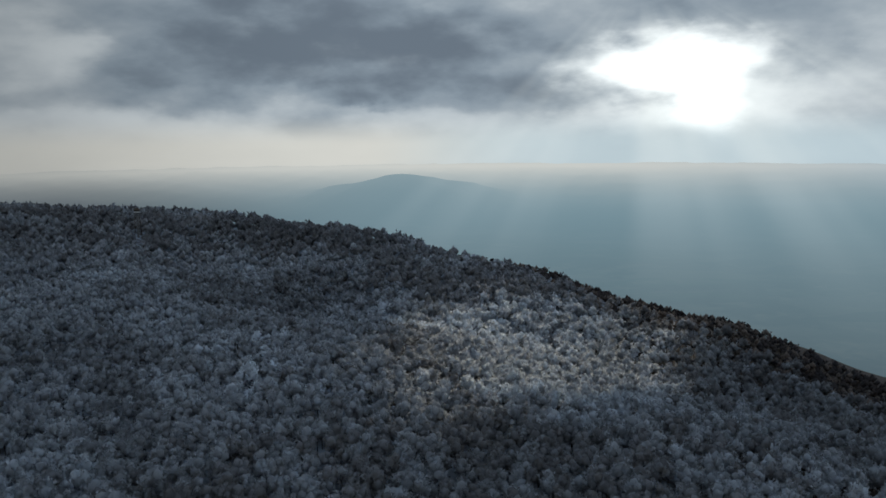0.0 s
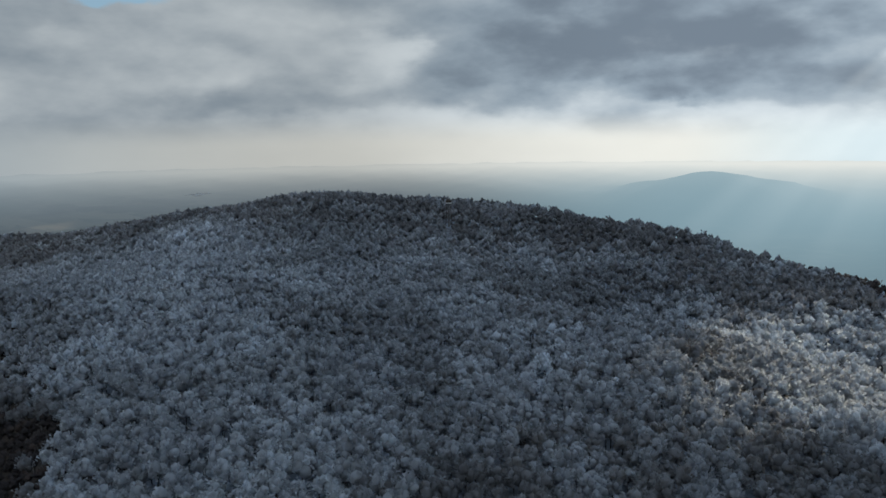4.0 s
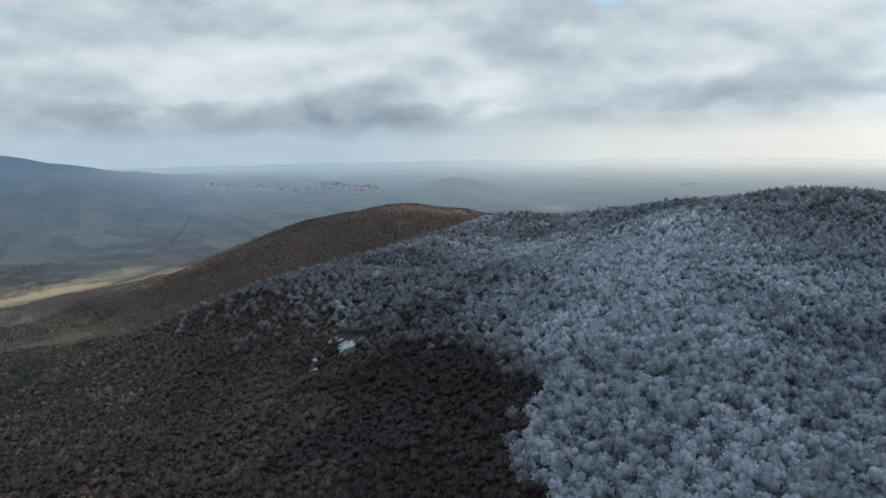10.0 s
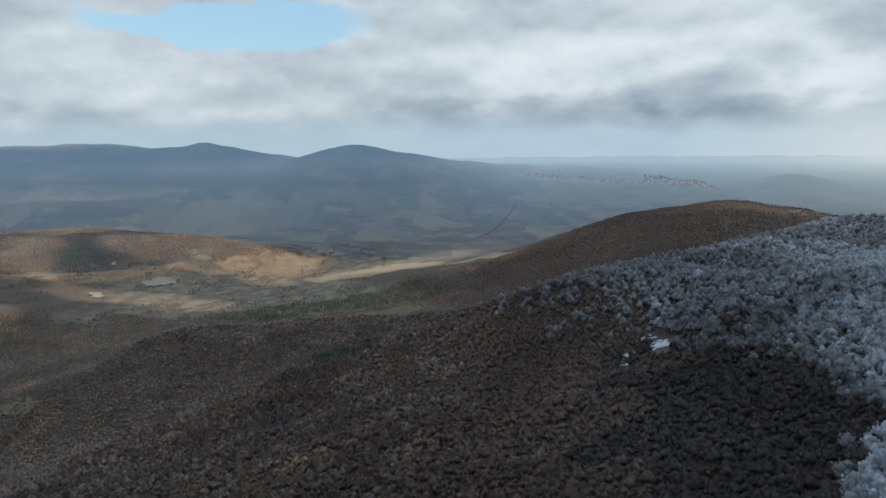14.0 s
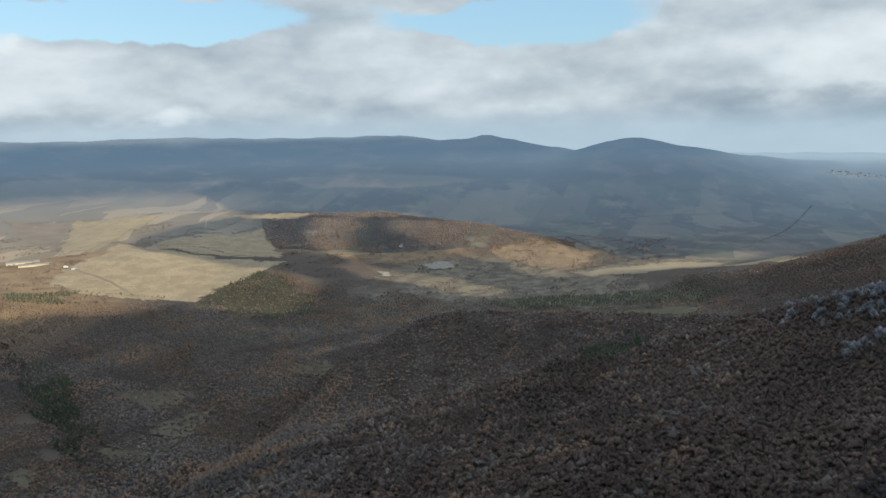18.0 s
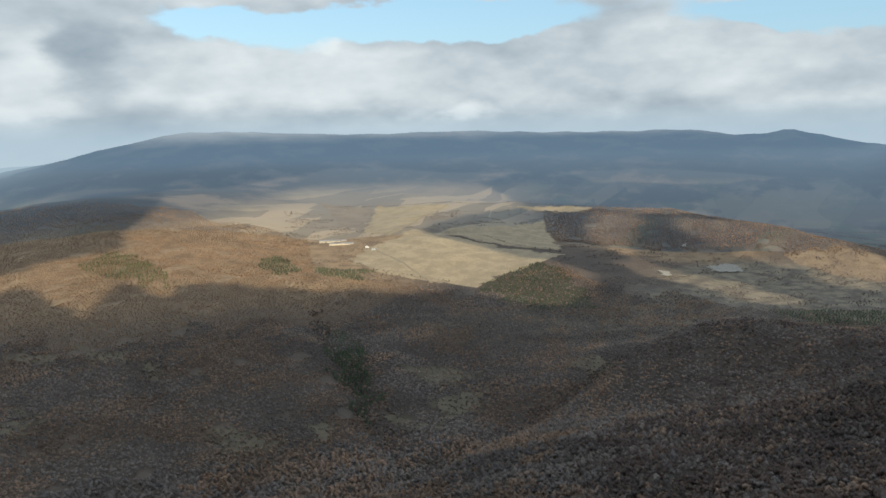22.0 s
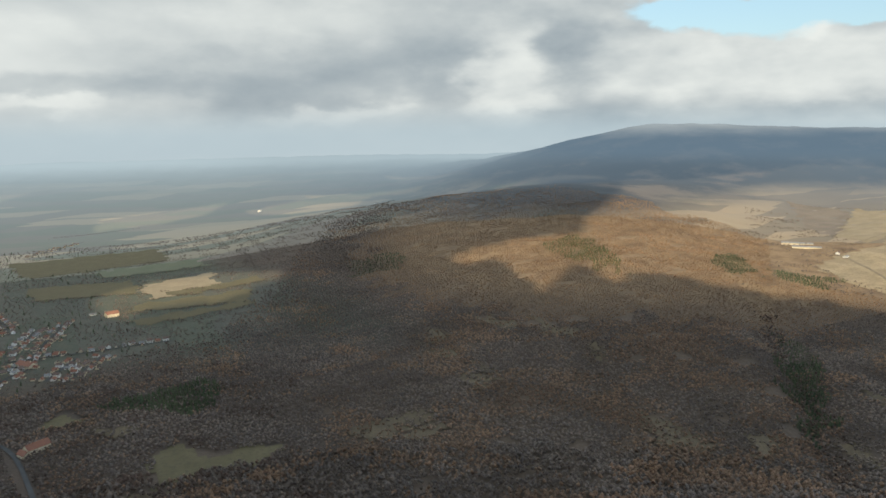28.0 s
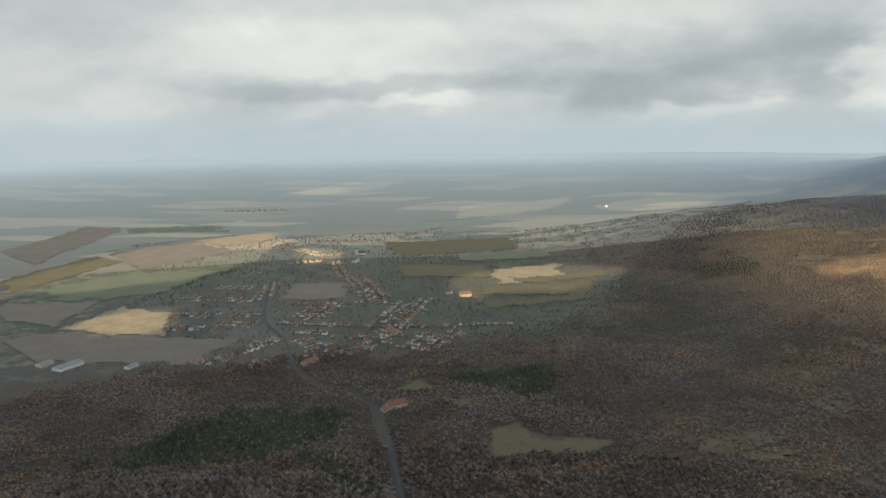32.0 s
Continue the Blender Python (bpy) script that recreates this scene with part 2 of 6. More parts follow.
def foliage(name, a, b, c, stand=60.0, through_light=0.0):
    """Twigs or leaves: the tone changes from stand to stand, tree to tree and spray to spray."""
    m, N, s = material(name, 0.85)
    geo = N.add("ShaderNodeNewGeometry")
    col = N.mix(N.ramp(N.noise(geo.outputs["Position"], 1.0 / stand, 3.0, 0.6), 0.35, 0.65), a, b)
    col = N.mix(N.ramp(N.noise(geo.outputs["Position"], 1.0 / 7.0, 2.0, 0.6), 0.50, 0.68), col, c)
    tone = N.math("MULTIPLY", N.ramp(geo.outputs["Random Per Island"], 0.0, 1.0, 0.78, 1.2), N.ramp(N.noise(geo.outputs["Position"], 1 / 190.0, 4.0, 0.6, 0.6), 0.36, 0.64, 0.74, 1.18))
    n = N.add("ShaderNodeBump")
    n.inputs["Strength"].default_value, n.inputs["Distance"].default_value = 1.0, 0.9
    N.put(n.inputs["Height"], N.noise(geo.outputs["Position"], 1.3, 4.0, 0.7))
    N.put(s.inputs["Normal"], n.outputs[0])
    mul = N.add("ShaderNodeVectorMath", operation="SCALE")
    N.put(mul.inputs[0], col)
    N.put(mul.inputs["Scale"], tone)
    N.put(s.inputs["Base Color"], mul.outputs[0])
    if through_light:
        thin = N.add("ShaderNodeBsdfTranslucent")
        N.put(thin.inputs[0], mul.outputs[0])
        mixer = N.add("ShaderNodeMixShader")
        mixer.inputs[0].default_value = through_light
        out = [q for q in N.tree.nodes if q.bl_idname == "ShaderNodeOutputMaterial"][0]
        N.put(mixer.inputs[1], s.outputs[0])
        N.put(mixer.inputs[2], thin.outputs[0])
        N.put(out.inputs[0], mixer.outputs[0])
    return m


def ground_material():
    m, N, s = material("ground_cover", 0.95)
    p = place(N)
    sep = N.add("ShaderNodeSeparateXYZ")
    N.put(sep.inputs[0], p)
    patch = N.noise(p, 1 / 160.0, 5.0, 0.6)
    fine = N.noise(p, 1 / 9.0, 4.0, 0.65)
    litter = N.mix(N.ramp(patch, 0.35, 0.65), (0.066, 0.052, 0.043), (0.086, 0.065, 0.051))
    litter = N.mix(N.ramp(fine, 0.5, 0.75), litter, (0.104, 0.078, 0.059))
    # farmland: long narrow plots of grass, stubble and turned earth
    turn = N.add("ShaderNodeMapping")
    N.put(turn.inputs[0], p)
    turn.inputs["Rotation"].default_value = (0, 0, 0.35)
    turn.inputs["Scale"].default_value = (1 / 190.0, 1 / 620.0, 0.0)
    cell = N.add("ShaderNodeTexVoronoi")
    N.put(cell.inputs["Vector"], turn.outputs[0])
    cell.inputs["Scale"].default_value = 1.0
    hue = N.add("ShaderNodeSeparateColor")
    N.put(hue.inputs[0], cell.outputs["Color"])
    farm = N.mix(N.ramp(hue.outputs[0], 0.25, 0.75), (0.085, 0.085, 0.068), (0.135, 0.122, 0.090))
    farm = N.mix(N.ramp(hue.outputs[1], 0.6, 0.85), farm, (0.070, 0.092, 0.045))
    farm = N.mix(N.math("MULTIPLY", N.ramp(fine, 0.45, 0.7), 0.5), farm, (0.10, 0.085, 0.06))
    farm = N.mix(N.math("MULTIPLY", N.ramp(patch, 0.5, 0.75), 0.6), farm, (0.065, 0.058, 0.046))
    # blue-grey mixed into the farmland colour in place of haze
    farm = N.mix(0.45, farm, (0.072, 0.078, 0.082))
    mott = N.noise(p, 1 / 38.0, 5.0, 0.65)
    sward = N.ramp(N.vec("DOT_PRODUCT", N.vec("NORMALIZE", N.vec("MULTIPLY", p, (1, 1, 0))), tuple(unit(-176, 0))), 0.86, 0.95, 0.75, 0.22)
    farm = N.mix(N.math("MULTIPLY", N.ramp(mott, 0.50, 0.62), sward), farm, (0.185, 0.150, 0.105))
    farm = N.mix(N.ramp(mott, 0.46, 0.34, 0.0, 0.75), farm, (0.060, 0.050, 0.042))
    vale = N.ramp(N.vec("DOT_PRODUCT", N.vec("NORMALIZE", N.vec("MULTIPLY", p, (1, 1, 0))), tuple(unit(-103, 0))), 0.86, 0.95, 0.0, 0.75)
    farm = N.mix(vale, farm, N.mix(N.ramp(mott, 0.38, 0.62), (0.090, 0.073, 0.056), (0.175, 0.140, 0.100)))
    dull = N.ramp(N.vec("DOT_PRODUCT", N.vec("NORMALIZE", N.vec("MULTIPLY", p, (1, 1, 0))), tuple(unit(-170, 0))), 0.92, 0.97, 0.0, 0.55)
    farm = N.mix(dull, farm, N.mix(N.ramp(fine, 0.35, 0.65), (0.058, 0.060, 0.048), (0.086, 0.084, 0.064)))
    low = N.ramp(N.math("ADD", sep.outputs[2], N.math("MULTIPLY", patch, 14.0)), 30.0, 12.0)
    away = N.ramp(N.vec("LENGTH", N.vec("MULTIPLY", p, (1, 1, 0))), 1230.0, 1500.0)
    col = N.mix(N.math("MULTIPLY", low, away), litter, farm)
    hx, hy = polar(-140.5, 2180)
    lawn = N.ramp(N.vec("LENGTH", N.vec("MULTIPLY", N.vec("SUBTRACT", p, (hx, hy, 0.0)), (1, 1, 0))), 820.0, 560.0)
    # grass on the sunlit hill and bluff, part of the sunlight in its colour
    grass = N.mix(N.ramp(mott, 0.35, 0.62), (0.135, 0.092, 0.058), (0.200, 0.140, 0.086))
    ex, ey = polar(-106.0, 2500)
    bluff = N.ramp(N.vec("LENGTH", N.vec("MULTIPLY", N.vec("SUBTRACT", p, (ex, ey, 0.0)), (1, 1, 0))), 420.0, 300.0)
    col = N.mix(N.math("MAXIMUM", lawn, bluff), col, grass)
    gx, gy = polar(-147.0, 1120)
    glade = N.ramp(N.vec("LENGTH", N.vec("MULTIPLY", N.vec("SUBTRACT", p, (gx, gy, 0.0)), (1, 1, 0))), 420.0, 250.0)
    col = N.mix(N.math("MULTIPLY", glade, 0.18), col, grass)
    rime = N.ramp(N.math("ADD", sep.outputs[2], N.math("MULTIPLY", patch, 30.0)), 258.0, 274.0)
    frost_side = N.ramp(N.vec("DOT_PRODUCT", N.vec("NORMALIZE", N.vec("MULTIPLY", p, (1, 1, 0))), tuple(unit(-10, 0))), 0.74, 0.82)
    rime = N.math("MULTIPLY", rime, frost_side)
    col = N.mix(N.math("MULTIPLY", rime, N.ramp(fine, 0.30, 0.60)), col, (0.30, 0.34, 0.40))
    N.put(s.inputs["Base Color"], col)
    n = N.add("ShaderNodeBump")
    n.inputs["Strength"].default_value, n.inputs["Distance"].default_value = 1.0, 2.0
    N.put(n.inputs["Height"], fine)
    N.put(s.inputs["Normal"], n.outputs[0])
    return m


def distance_material():
    """The far distance: plots and woods, with bluish haze painted in as emission that grows with distance."""
    m, N, s = material("far_distance", 1.0)
    out = [n for n in N.tree.nodes if n.bl_idname == "ShaderNodeOutputMaterial"][0]
    p = place(N)
    turn = N.add("ShaderNodeMapping")
    N.put(turn.inputs[0], p)
    turn.inputs["Scale"].default_value = (1 / 380.0, 1 / 95.0, 0.0)
    turn.inputs["Rotation"].default_value = (0, 0, 0.5)
    cell = N.add("ShaderNodeTexVoronoi")
    N.put(cell.inputs["Vector"], turn.outputs[0])
    cell.distance = "CHEBYCHEV"
    cell.inputs["Randomness"].default_value = 0.62
    cell.inputs["Scale"].default_value = 1.0
    hue = N.add("ShaderNodeSeparateColor")
    N.put(hue.inputs[0], cell.outputs["Color"])
    col = N.mix(N.ramp(hue.outputs[0], 0.3, 0.8), (0.066, 0.062, 0.058), (0.140, 0.120, 0.094))
    col = N.mix(N.ramp(hue.outputs[1], 0.55, 0.8), col, (0.082, 0.084, 0.068))
    col = N.mix(N.ramp(hue.outputs[2], 0.6, 0.85), col, (0.105, 0.090, 0.080))
    patch = N.noise(p, 1 / 420.0, 5.0, 0.6)
    col = N.mix(N.ramp(patch, 0.50, 0.57), col, (0.068, 0.060, 0.058))
    col = N.mix(N.ramp(N.noise(p, 1 / 110.0, 5.0, 0.65), 0.48, 0.72), col, (0.155, 0.128, 0.100))
    upland = N.ramp(N.vec("DOT_PRODUCT", N.vec("NORMALIZE", N.vec("MULTIPLY", p, (1, 1, 0))), tuple(unit(-129, 0))), 0.955, 0.985, 0.0, 0.85)
    upland = N.math("MULTIPLY", upland, N.ramp(N.vec("LENGTH", N.vec("MULTIPLY", p, (1, 1, 0))), 3900.0, 3400.0))
    col = N.mix(upland, col, N.mix(N.ramp(hue.outputs[0], 0.40, 0.60), (0.270, 0.212, 0.145), (0.165, 0.134, 0.100)))
    sep = N.add("ShaderNodeSeparateXYZ")
    N.put(sep.inputs[0], p)
    high = N.ramp(N.math("ADD", sep.outputs[2], N.math("MULTIPLY", patch, 60.0)), 130.0, 175.0)
    wood = N.mix(N.ramp(N.noise(p, 1 / 260.0, 5.0, 0.65), 0.48, 0.66), (0.050, 0.050, 0.052), (0.115, 0.095, 0.082))
    south = N.ramp(N.vec("DOT_PRODUCT", N.vec("NORMALIZE", p), tuple(unit(172, 0))), 0.75, 0.97, 0.0, 0.8)
    col = N.mix(south, col, N.mix(N.ramp(hue.outputs[1], 0.42, 0.58), N.mix(N.ramp(hue.outputs[2], 0.45, 0.55), (0.340, 0.275, 0.190), (0.190, 0.162, 0.130)), (0.160, 0.160, 0.118)))
    N.put(s.inputs["Base Color"], N.mix(high, col, wood))
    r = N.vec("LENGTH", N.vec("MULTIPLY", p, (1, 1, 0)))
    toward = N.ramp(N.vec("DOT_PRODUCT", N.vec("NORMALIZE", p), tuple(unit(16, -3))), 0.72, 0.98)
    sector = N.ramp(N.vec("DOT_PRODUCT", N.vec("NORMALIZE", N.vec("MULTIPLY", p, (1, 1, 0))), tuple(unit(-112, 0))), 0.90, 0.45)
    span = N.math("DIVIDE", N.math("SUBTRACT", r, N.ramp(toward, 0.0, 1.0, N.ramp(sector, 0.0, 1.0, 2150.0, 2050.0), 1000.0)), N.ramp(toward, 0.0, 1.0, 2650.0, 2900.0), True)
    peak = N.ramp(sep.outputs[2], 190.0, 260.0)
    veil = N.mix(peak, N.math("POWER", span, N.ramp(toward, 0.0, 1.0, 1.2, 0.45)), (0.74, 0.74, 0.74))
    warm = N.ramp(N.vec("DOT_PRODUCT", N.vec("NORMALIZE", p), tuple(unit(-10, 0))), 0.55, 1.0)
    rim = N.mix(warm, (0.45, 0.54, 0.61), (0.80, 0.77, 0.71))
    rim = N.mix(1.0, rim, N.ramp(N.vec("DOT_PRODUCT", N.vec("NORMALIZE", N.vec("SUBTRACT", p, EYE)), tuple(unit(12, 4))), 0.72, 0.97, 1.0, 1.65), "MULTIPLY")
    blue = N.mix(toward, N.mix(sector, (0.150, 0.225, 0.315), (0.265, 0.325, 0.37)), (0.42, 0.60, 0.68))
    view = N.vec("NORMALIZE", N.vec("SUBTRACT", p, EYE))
    # the light shafts are painted into the far land's glow too
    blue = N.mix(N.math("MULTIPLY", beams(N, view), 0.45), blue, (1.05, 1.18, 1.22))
    haze_glow = N.mix(N.math("MULTIPLY", N.math("MAXIMUM", sector, 0.80), N.math("MULTIPLY", N.math("POWER", N.math("DIVIDE", N.math("SUBTRACT", r, 3000.0), 1800.0, True), 3.2), N.math("SUBTRACT", 1.0, peak))), blue, rim)
    # the tops of the high range fade into a painted cloud-grey glow
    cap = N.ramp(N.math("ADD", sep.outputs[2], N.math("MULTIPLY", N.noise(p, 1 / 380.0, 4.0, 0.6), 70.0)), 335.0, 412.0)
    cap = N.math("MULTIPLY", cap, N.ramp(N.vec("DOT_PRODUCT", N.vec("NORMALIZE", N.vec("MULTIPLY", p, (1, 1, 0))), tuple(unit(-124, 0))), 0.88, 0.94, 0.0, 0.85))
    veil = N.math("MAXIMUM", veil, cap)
    haze_glow = N.mix(cap, haze_glow, (0.44, 0.49, 0.54))
    # distance haze is painted onto the land as its own emission
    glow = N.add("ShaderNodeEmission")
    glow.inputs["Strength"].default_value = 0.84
    N.put(glow.inputs[0], haze_glow)
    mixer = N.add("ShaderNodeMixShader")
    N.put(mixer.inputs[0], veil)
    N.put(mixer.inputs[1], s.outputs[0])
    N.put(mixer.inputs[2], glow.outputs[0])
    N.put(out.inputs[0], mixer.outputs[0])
    return m


M = {
    "ground": ground_material(),
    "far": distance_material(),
    "bark": mottled("bark", (0.045, 0.040, 0.036), (0.075, 0.066, 0.058), (0.11, 0.10, 0.09), 3.0, 0.3),
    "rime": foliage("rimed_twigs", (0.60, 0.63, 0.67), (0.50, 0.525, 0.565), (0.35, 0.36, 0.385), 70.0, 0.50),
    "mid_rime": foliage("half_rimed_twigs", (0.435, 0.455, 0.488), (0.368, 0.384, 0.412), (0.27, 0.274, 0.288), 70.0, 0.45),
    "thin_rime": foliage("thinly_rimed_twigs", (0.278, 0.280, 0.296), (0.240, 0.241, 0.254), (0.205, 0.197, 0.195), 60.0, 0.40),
    "bare": foliage("bare_twigs", (0.186, 0.149, 0.127), (0.163, 0.135, 0.120), (0.208, 0.158, 0.125), 90.0, 0.15),
    # dark stand, with the hollow's shade put into the twig colour
    "shaded": foliage("dark_shaded_twigs", (0.048, 0.039, 0.037), (0.041, 0.036, 0.038), (0.066, 0.047, 0.039), 60.0),
    # darker twig tone, which also carries the shade on the brown ridge
    "dusky": foliage("dusky_twigs", (0.116, 0.080, 0.064), (0.094, 0.070, 0.061), (0.140, 0.092, 0.066), 120.0, 0.1),
    "oak": foliage("russet_oak_leaves", (0.262, 0.172, 0.118), (0.220, 0.154, 0.113), (0.285, 0.176, 0.112), 110.0, 0.2),
    # copy of the oak leaves with warm sunlight put into its colour
    "sunlit_oak": foliage("sunlit_oak_leaves", (0.270, 0.168, 0.098), (0.215, 0.145, 0.096), (0.300, 0.182, 0.100), 80.0, 0.2),
    "pine": foliage("pine_needles", (0.078, 0.100, 0.054), (0.062, 0.084, 0.046), (0.098, 0.116, 0.060), 50.0, 0.2),
    "young_pine": foliage("young_pine_needles", (0.115, 0.130, 0.062), (0.098, 0.115, 0.056), (0.145, 0.148, 0.072), 40.0, 0.2),
    "dry_meadow": mottled("dry_meadow_grass", (0.275, 0.218, 0.140), (0.205, 0.162, 0.106), (0.150, 0.118, 0.080), 45.0, 5.0, bump=0.3, share=0.7),
    "heath": mottled("russet_heath", (0.215, 0.155, 0.100), (0.160, 0.115, 0.076), (0.110, 0.080, 0.056), 30.0, 5.0, bump=0.5, share=0.8),
    "glade": mottled("rough_dead_grass", (0.118, 0.092, 0.058), (0.094, 0.074, 0.049), (0.064, 0.050, 0.036), 18.0, 3.0, bump=0.5, share=0.8),
    "stubble": mottled("stubble", (0.225, 0.182, 0.122), (0.185, 0.148, 0.100), (0.255, 0.208, 0.142), 40.0, 3.0, bump=0.2),
    "pasture": mottled("winter_pasture", (0.094, 0.080, 0.044), (0.108, 0.092, 0.052), (0.070, 0.060, 0.038), 40.0, 5.0, bump=0.4, share=0.8),
    "ploughed": mottled("ploughed_earth", (0.135, 0.112, 0.092), (0.160, 0.132, 0.108), (0.100, 0.084, 0.070), 50.0, 3.0, bump=0.3),
    "winter_crop": mottled("winter_crop", (0.100, 0.112, 0.074), (0.116, 0.120, 0.080), (0.088, 0.094, 0.062), 60.0, 4.0, bump=0.2),
    "quarry": mottled("pale_quarry_stone", (0.26, 0.24, 0.20), (0.19, 0.175, 0.15), (0.13, 0.11, 0.09), 10.0, 2.5, share=0.8),
    "snow": mottled("old_snow", (0.50, 0.52, 0.56), (0.38, 0.39, 0.42), (0.12, 0.10, 0.09), 5.0, 2.0, share=0.9),
    "asphalt": mottled("asphalt", (0.048, 0.050, 0.052), (0.062, 0.064, 0.066), (0.080, 0.080, 0.080), 20.0, 0.5),
    "track": mottled("dirt_track", (0.20, 0.165, 0.115), (0.16, 0.13, 0.095), (0.12, 0.10, 0.075), 12.0, 1.0),
    "render_white": mottled("white_render", (0.74, 0.73, 0.70), (0.66, 0.64, 0.60), (0.40, 0.38, 0.35), 4.0, 0.5, share=0.35),
    "render_cream": mottled("cream_render", (0.60, 0.52, 0.38), (0.52, 0.44, 0.32), (0.42, 0.36, 0.28), 4.0, 0.5, share=0.3),
    "tile_red": mottled("red_clay_tiles", (0.245, 0.112, 0.074), (0.195, 0.098, 0.072), (0.140, 0.082, 0.066), 3.0, 0.4, share=0.6),
    "tile_brown": mottled("weathered_tiles", (0.150, 0.104, 0.086), (0.128, 0.098, 0.086), (0.100, 0.084, 0.076), 3.0, 0.4, share=0.6),
    "tile_grey": mottled("grey_sheet_roof", (0.22, 0.22, 0.22), (0.17, 0.17, 0.17), (0.28, 0.27, 0.26), 5.0, 0.5, share=0.4),
    "brick": mottled("chimney_brick", (0.25, 0.11, 0.07), (0.20, 0.09, 0.06), (0.15, 0.08, 0.06), 1.0, 0.2),
    "timber": mottled("dark_timber", (0.060, 0.048, 0.038), (0.085, 0.066, 0.050), (0.045, 0.038, 0.032), 1.0, 0.1),
    "water": mottled("still_water", (0.05, 0.07, 0.08), (0.06, 0.08, 0.09), (0.05, 0.07, 0.08), 40.0, 5.0, rough=0.08),
    "steel": mottled("galvanised_steel", (0.45, 0.46, 0.47), (0.36, 0.37, 0.38), (0.30, 0.30, 0.31), 3.0, 0.3, rough=0.5),
    "glass": mottled("window_glass", (0.03, 0.035, 0.04), (0.04, 0.045, 0.05), (0.03, 0.03, 0.03), 2.0, 0.5, rough=0.1),
}
for q in M["water"].node_tree.nodes:
    if q.bl_idname == "ShaderNodeBsdfPrincipled":
        q.inputs["Specular IOR Level"].default_value = 0.5
        q.inputs["Roughness"].default_value = 0.03
# ---- lie of the land ----
CREST_LINES = []


def crest(slope, rounding, *points):
    """A crest line through (bearing, distance, height) points, with its side slope and the rounding of its top."""
    CREST_LINES.append((points, slope, rounding))


# summit ridge
crest(0.42, 70, (75, 500, 158), (50, 520, 192), (30.6, 540, 222), (17, 600, 249), (3, 680, 275), (-8, 790, 293), (-21, 920, 307), (-31.5, 1020, 307), (-39, 1130, 283), (-46.5, 1320, 246), (-52.2, 1480, 218))
# near shoulder
crest(0.30, 150, (60, 220, 226), (20, 300, 250), (-10, 420, 268), (-30, 500, 280), (-31, 900, 302))
# hollow
crest(0.42, 60, (-20, 200, 250), (-40, 330, 258), (-44, 600, 274))
# west spur
crest(0.42, 60, (-40, 640, 276), (-52, 720, 262), (-64, 800, 240), (-68.2, 860, 217))
# back of the spur, running out to the toe above the valley
crest(0.46, 50, (-52.2, 1480, 217), (-56.4, 1330, 213), (-58.1, 1200, 216), (-60.7, 1050, 226), (-64.9, 900, 229), (-68.2, 860, 217), (-72.2, 880, 178), (-76.7, 950, 155), (-82.7, 1050, 140), (-87, 1100, 121), (-91.2, 1130, 114), (-98.3, 1150, 109), (-101.5, 1130, 96), (-104.0, 1080, 40))
# nose
crest(0.50, 90, (-40, 40, 240), (-75, 200, 228), (-77, 440, 202), (-80, 690, 150), (-88, 950, 118))
# south slope
crest(0.50, 60, (150, 60, 215), (160, 320, 160), (160, 520, 116), (158, 630, 92))
# brown ridge
crest(0.34, 90, (-44, 2300, 120), (-53.5, 2050, 170), (-56.8, 2000, 192), (-59.7, 1990, 204), (-63, 1980, 193), (-66.4, 1970, 148), (-68.9, 1960, 119), (-71.3, 1950, 88), (-77, 1950, 60), (-90, 2030, 0))
# lit hill
crest(0.18, 180, (-133.5, 3500, 130), (-140, 3100, 158), (-146, 2800, 168), (-151, 2700, 146), (-157, 2600, 100))
# lit slope
crest(0.14, 140, (-145, 2700, 155), (-141, 1900, 82), (-138, 1350, 34), (-137, 1000, 4))
# farm rise
crest(0.14, 160, (-121, 1750, 14), (-124, 2250, 68), (-122, 2900, 100), (-128, 3400, 114))
# escarpment
crest(0.34, 50, (-118, 2900, 100), (-112, 2800, 100), (-105, 2650, 98), (-98, 2480, 72), (-93, 2380, 40), (-88, 2300, 0))
# pine knoll
crest(0.18, 80, (-112, 2150, 46), (-113, 1800, 32), (-112, 1600, 8))
# dome hill
crest(0.30, 110, (-73, 4600, 150), (-79, 4450, 200), (-84, 4330, 262), (-87, 4300, 306), (-90, 4350, 246), (-94, 4500, 215))
# high range
crest(0.24, 120, (-93, 4650, 250), (-97.3, 4620, 312), (-101, 4640, 300), (-104, 4600, 335), (-112, 4600, 330), (-120, 4600, 348), (-128, 4550, 340), (-134, 4480, 362), (-139, 4400, 372), (-143, 4430, 300), (-147, 4480, 235), (-152, 4550, 175))
# far cone
crest(0.34, 60, (-56.4, 4200, 138), (-56.0, 4200, 138))
# far hill
crest(0.30, 90, (-6.5, 4050, 140), (-3, 4000, 186), (0.5, 4030, 150))
# town rise
crest(0.16, 90, (-70, 4500, 150), (-66, 4300, 120))

# small peak
crest(0.45, 20, (-97.7, 4540, 322), (-97.2, 4540, 326))


def crest_height(spec, x, y):
    pts, slope, rnd = spec
    best = np.full(x.shape, -1e9)
    p = [(*polar(a, d), h) for a, d, h in pts]
    for (x0, y0, h0), (x1, y1, h1) in zip(p, p[1:]):
        dx, dy = x1 - x0, y1 - y0
        u = np.clip(((x - x0) * dx + (y - y0) * dy) / (dx * dx + dy * dy), 0, 1)
        dist = np.hypot(x - x0 - u * dx, y - y0 - u * dy)
        best = np.maximum(best, h0 + u * (h1 - h0) - slope * (np.sqrt(dist * dist + rnd * rnd) - rnd))
    return best


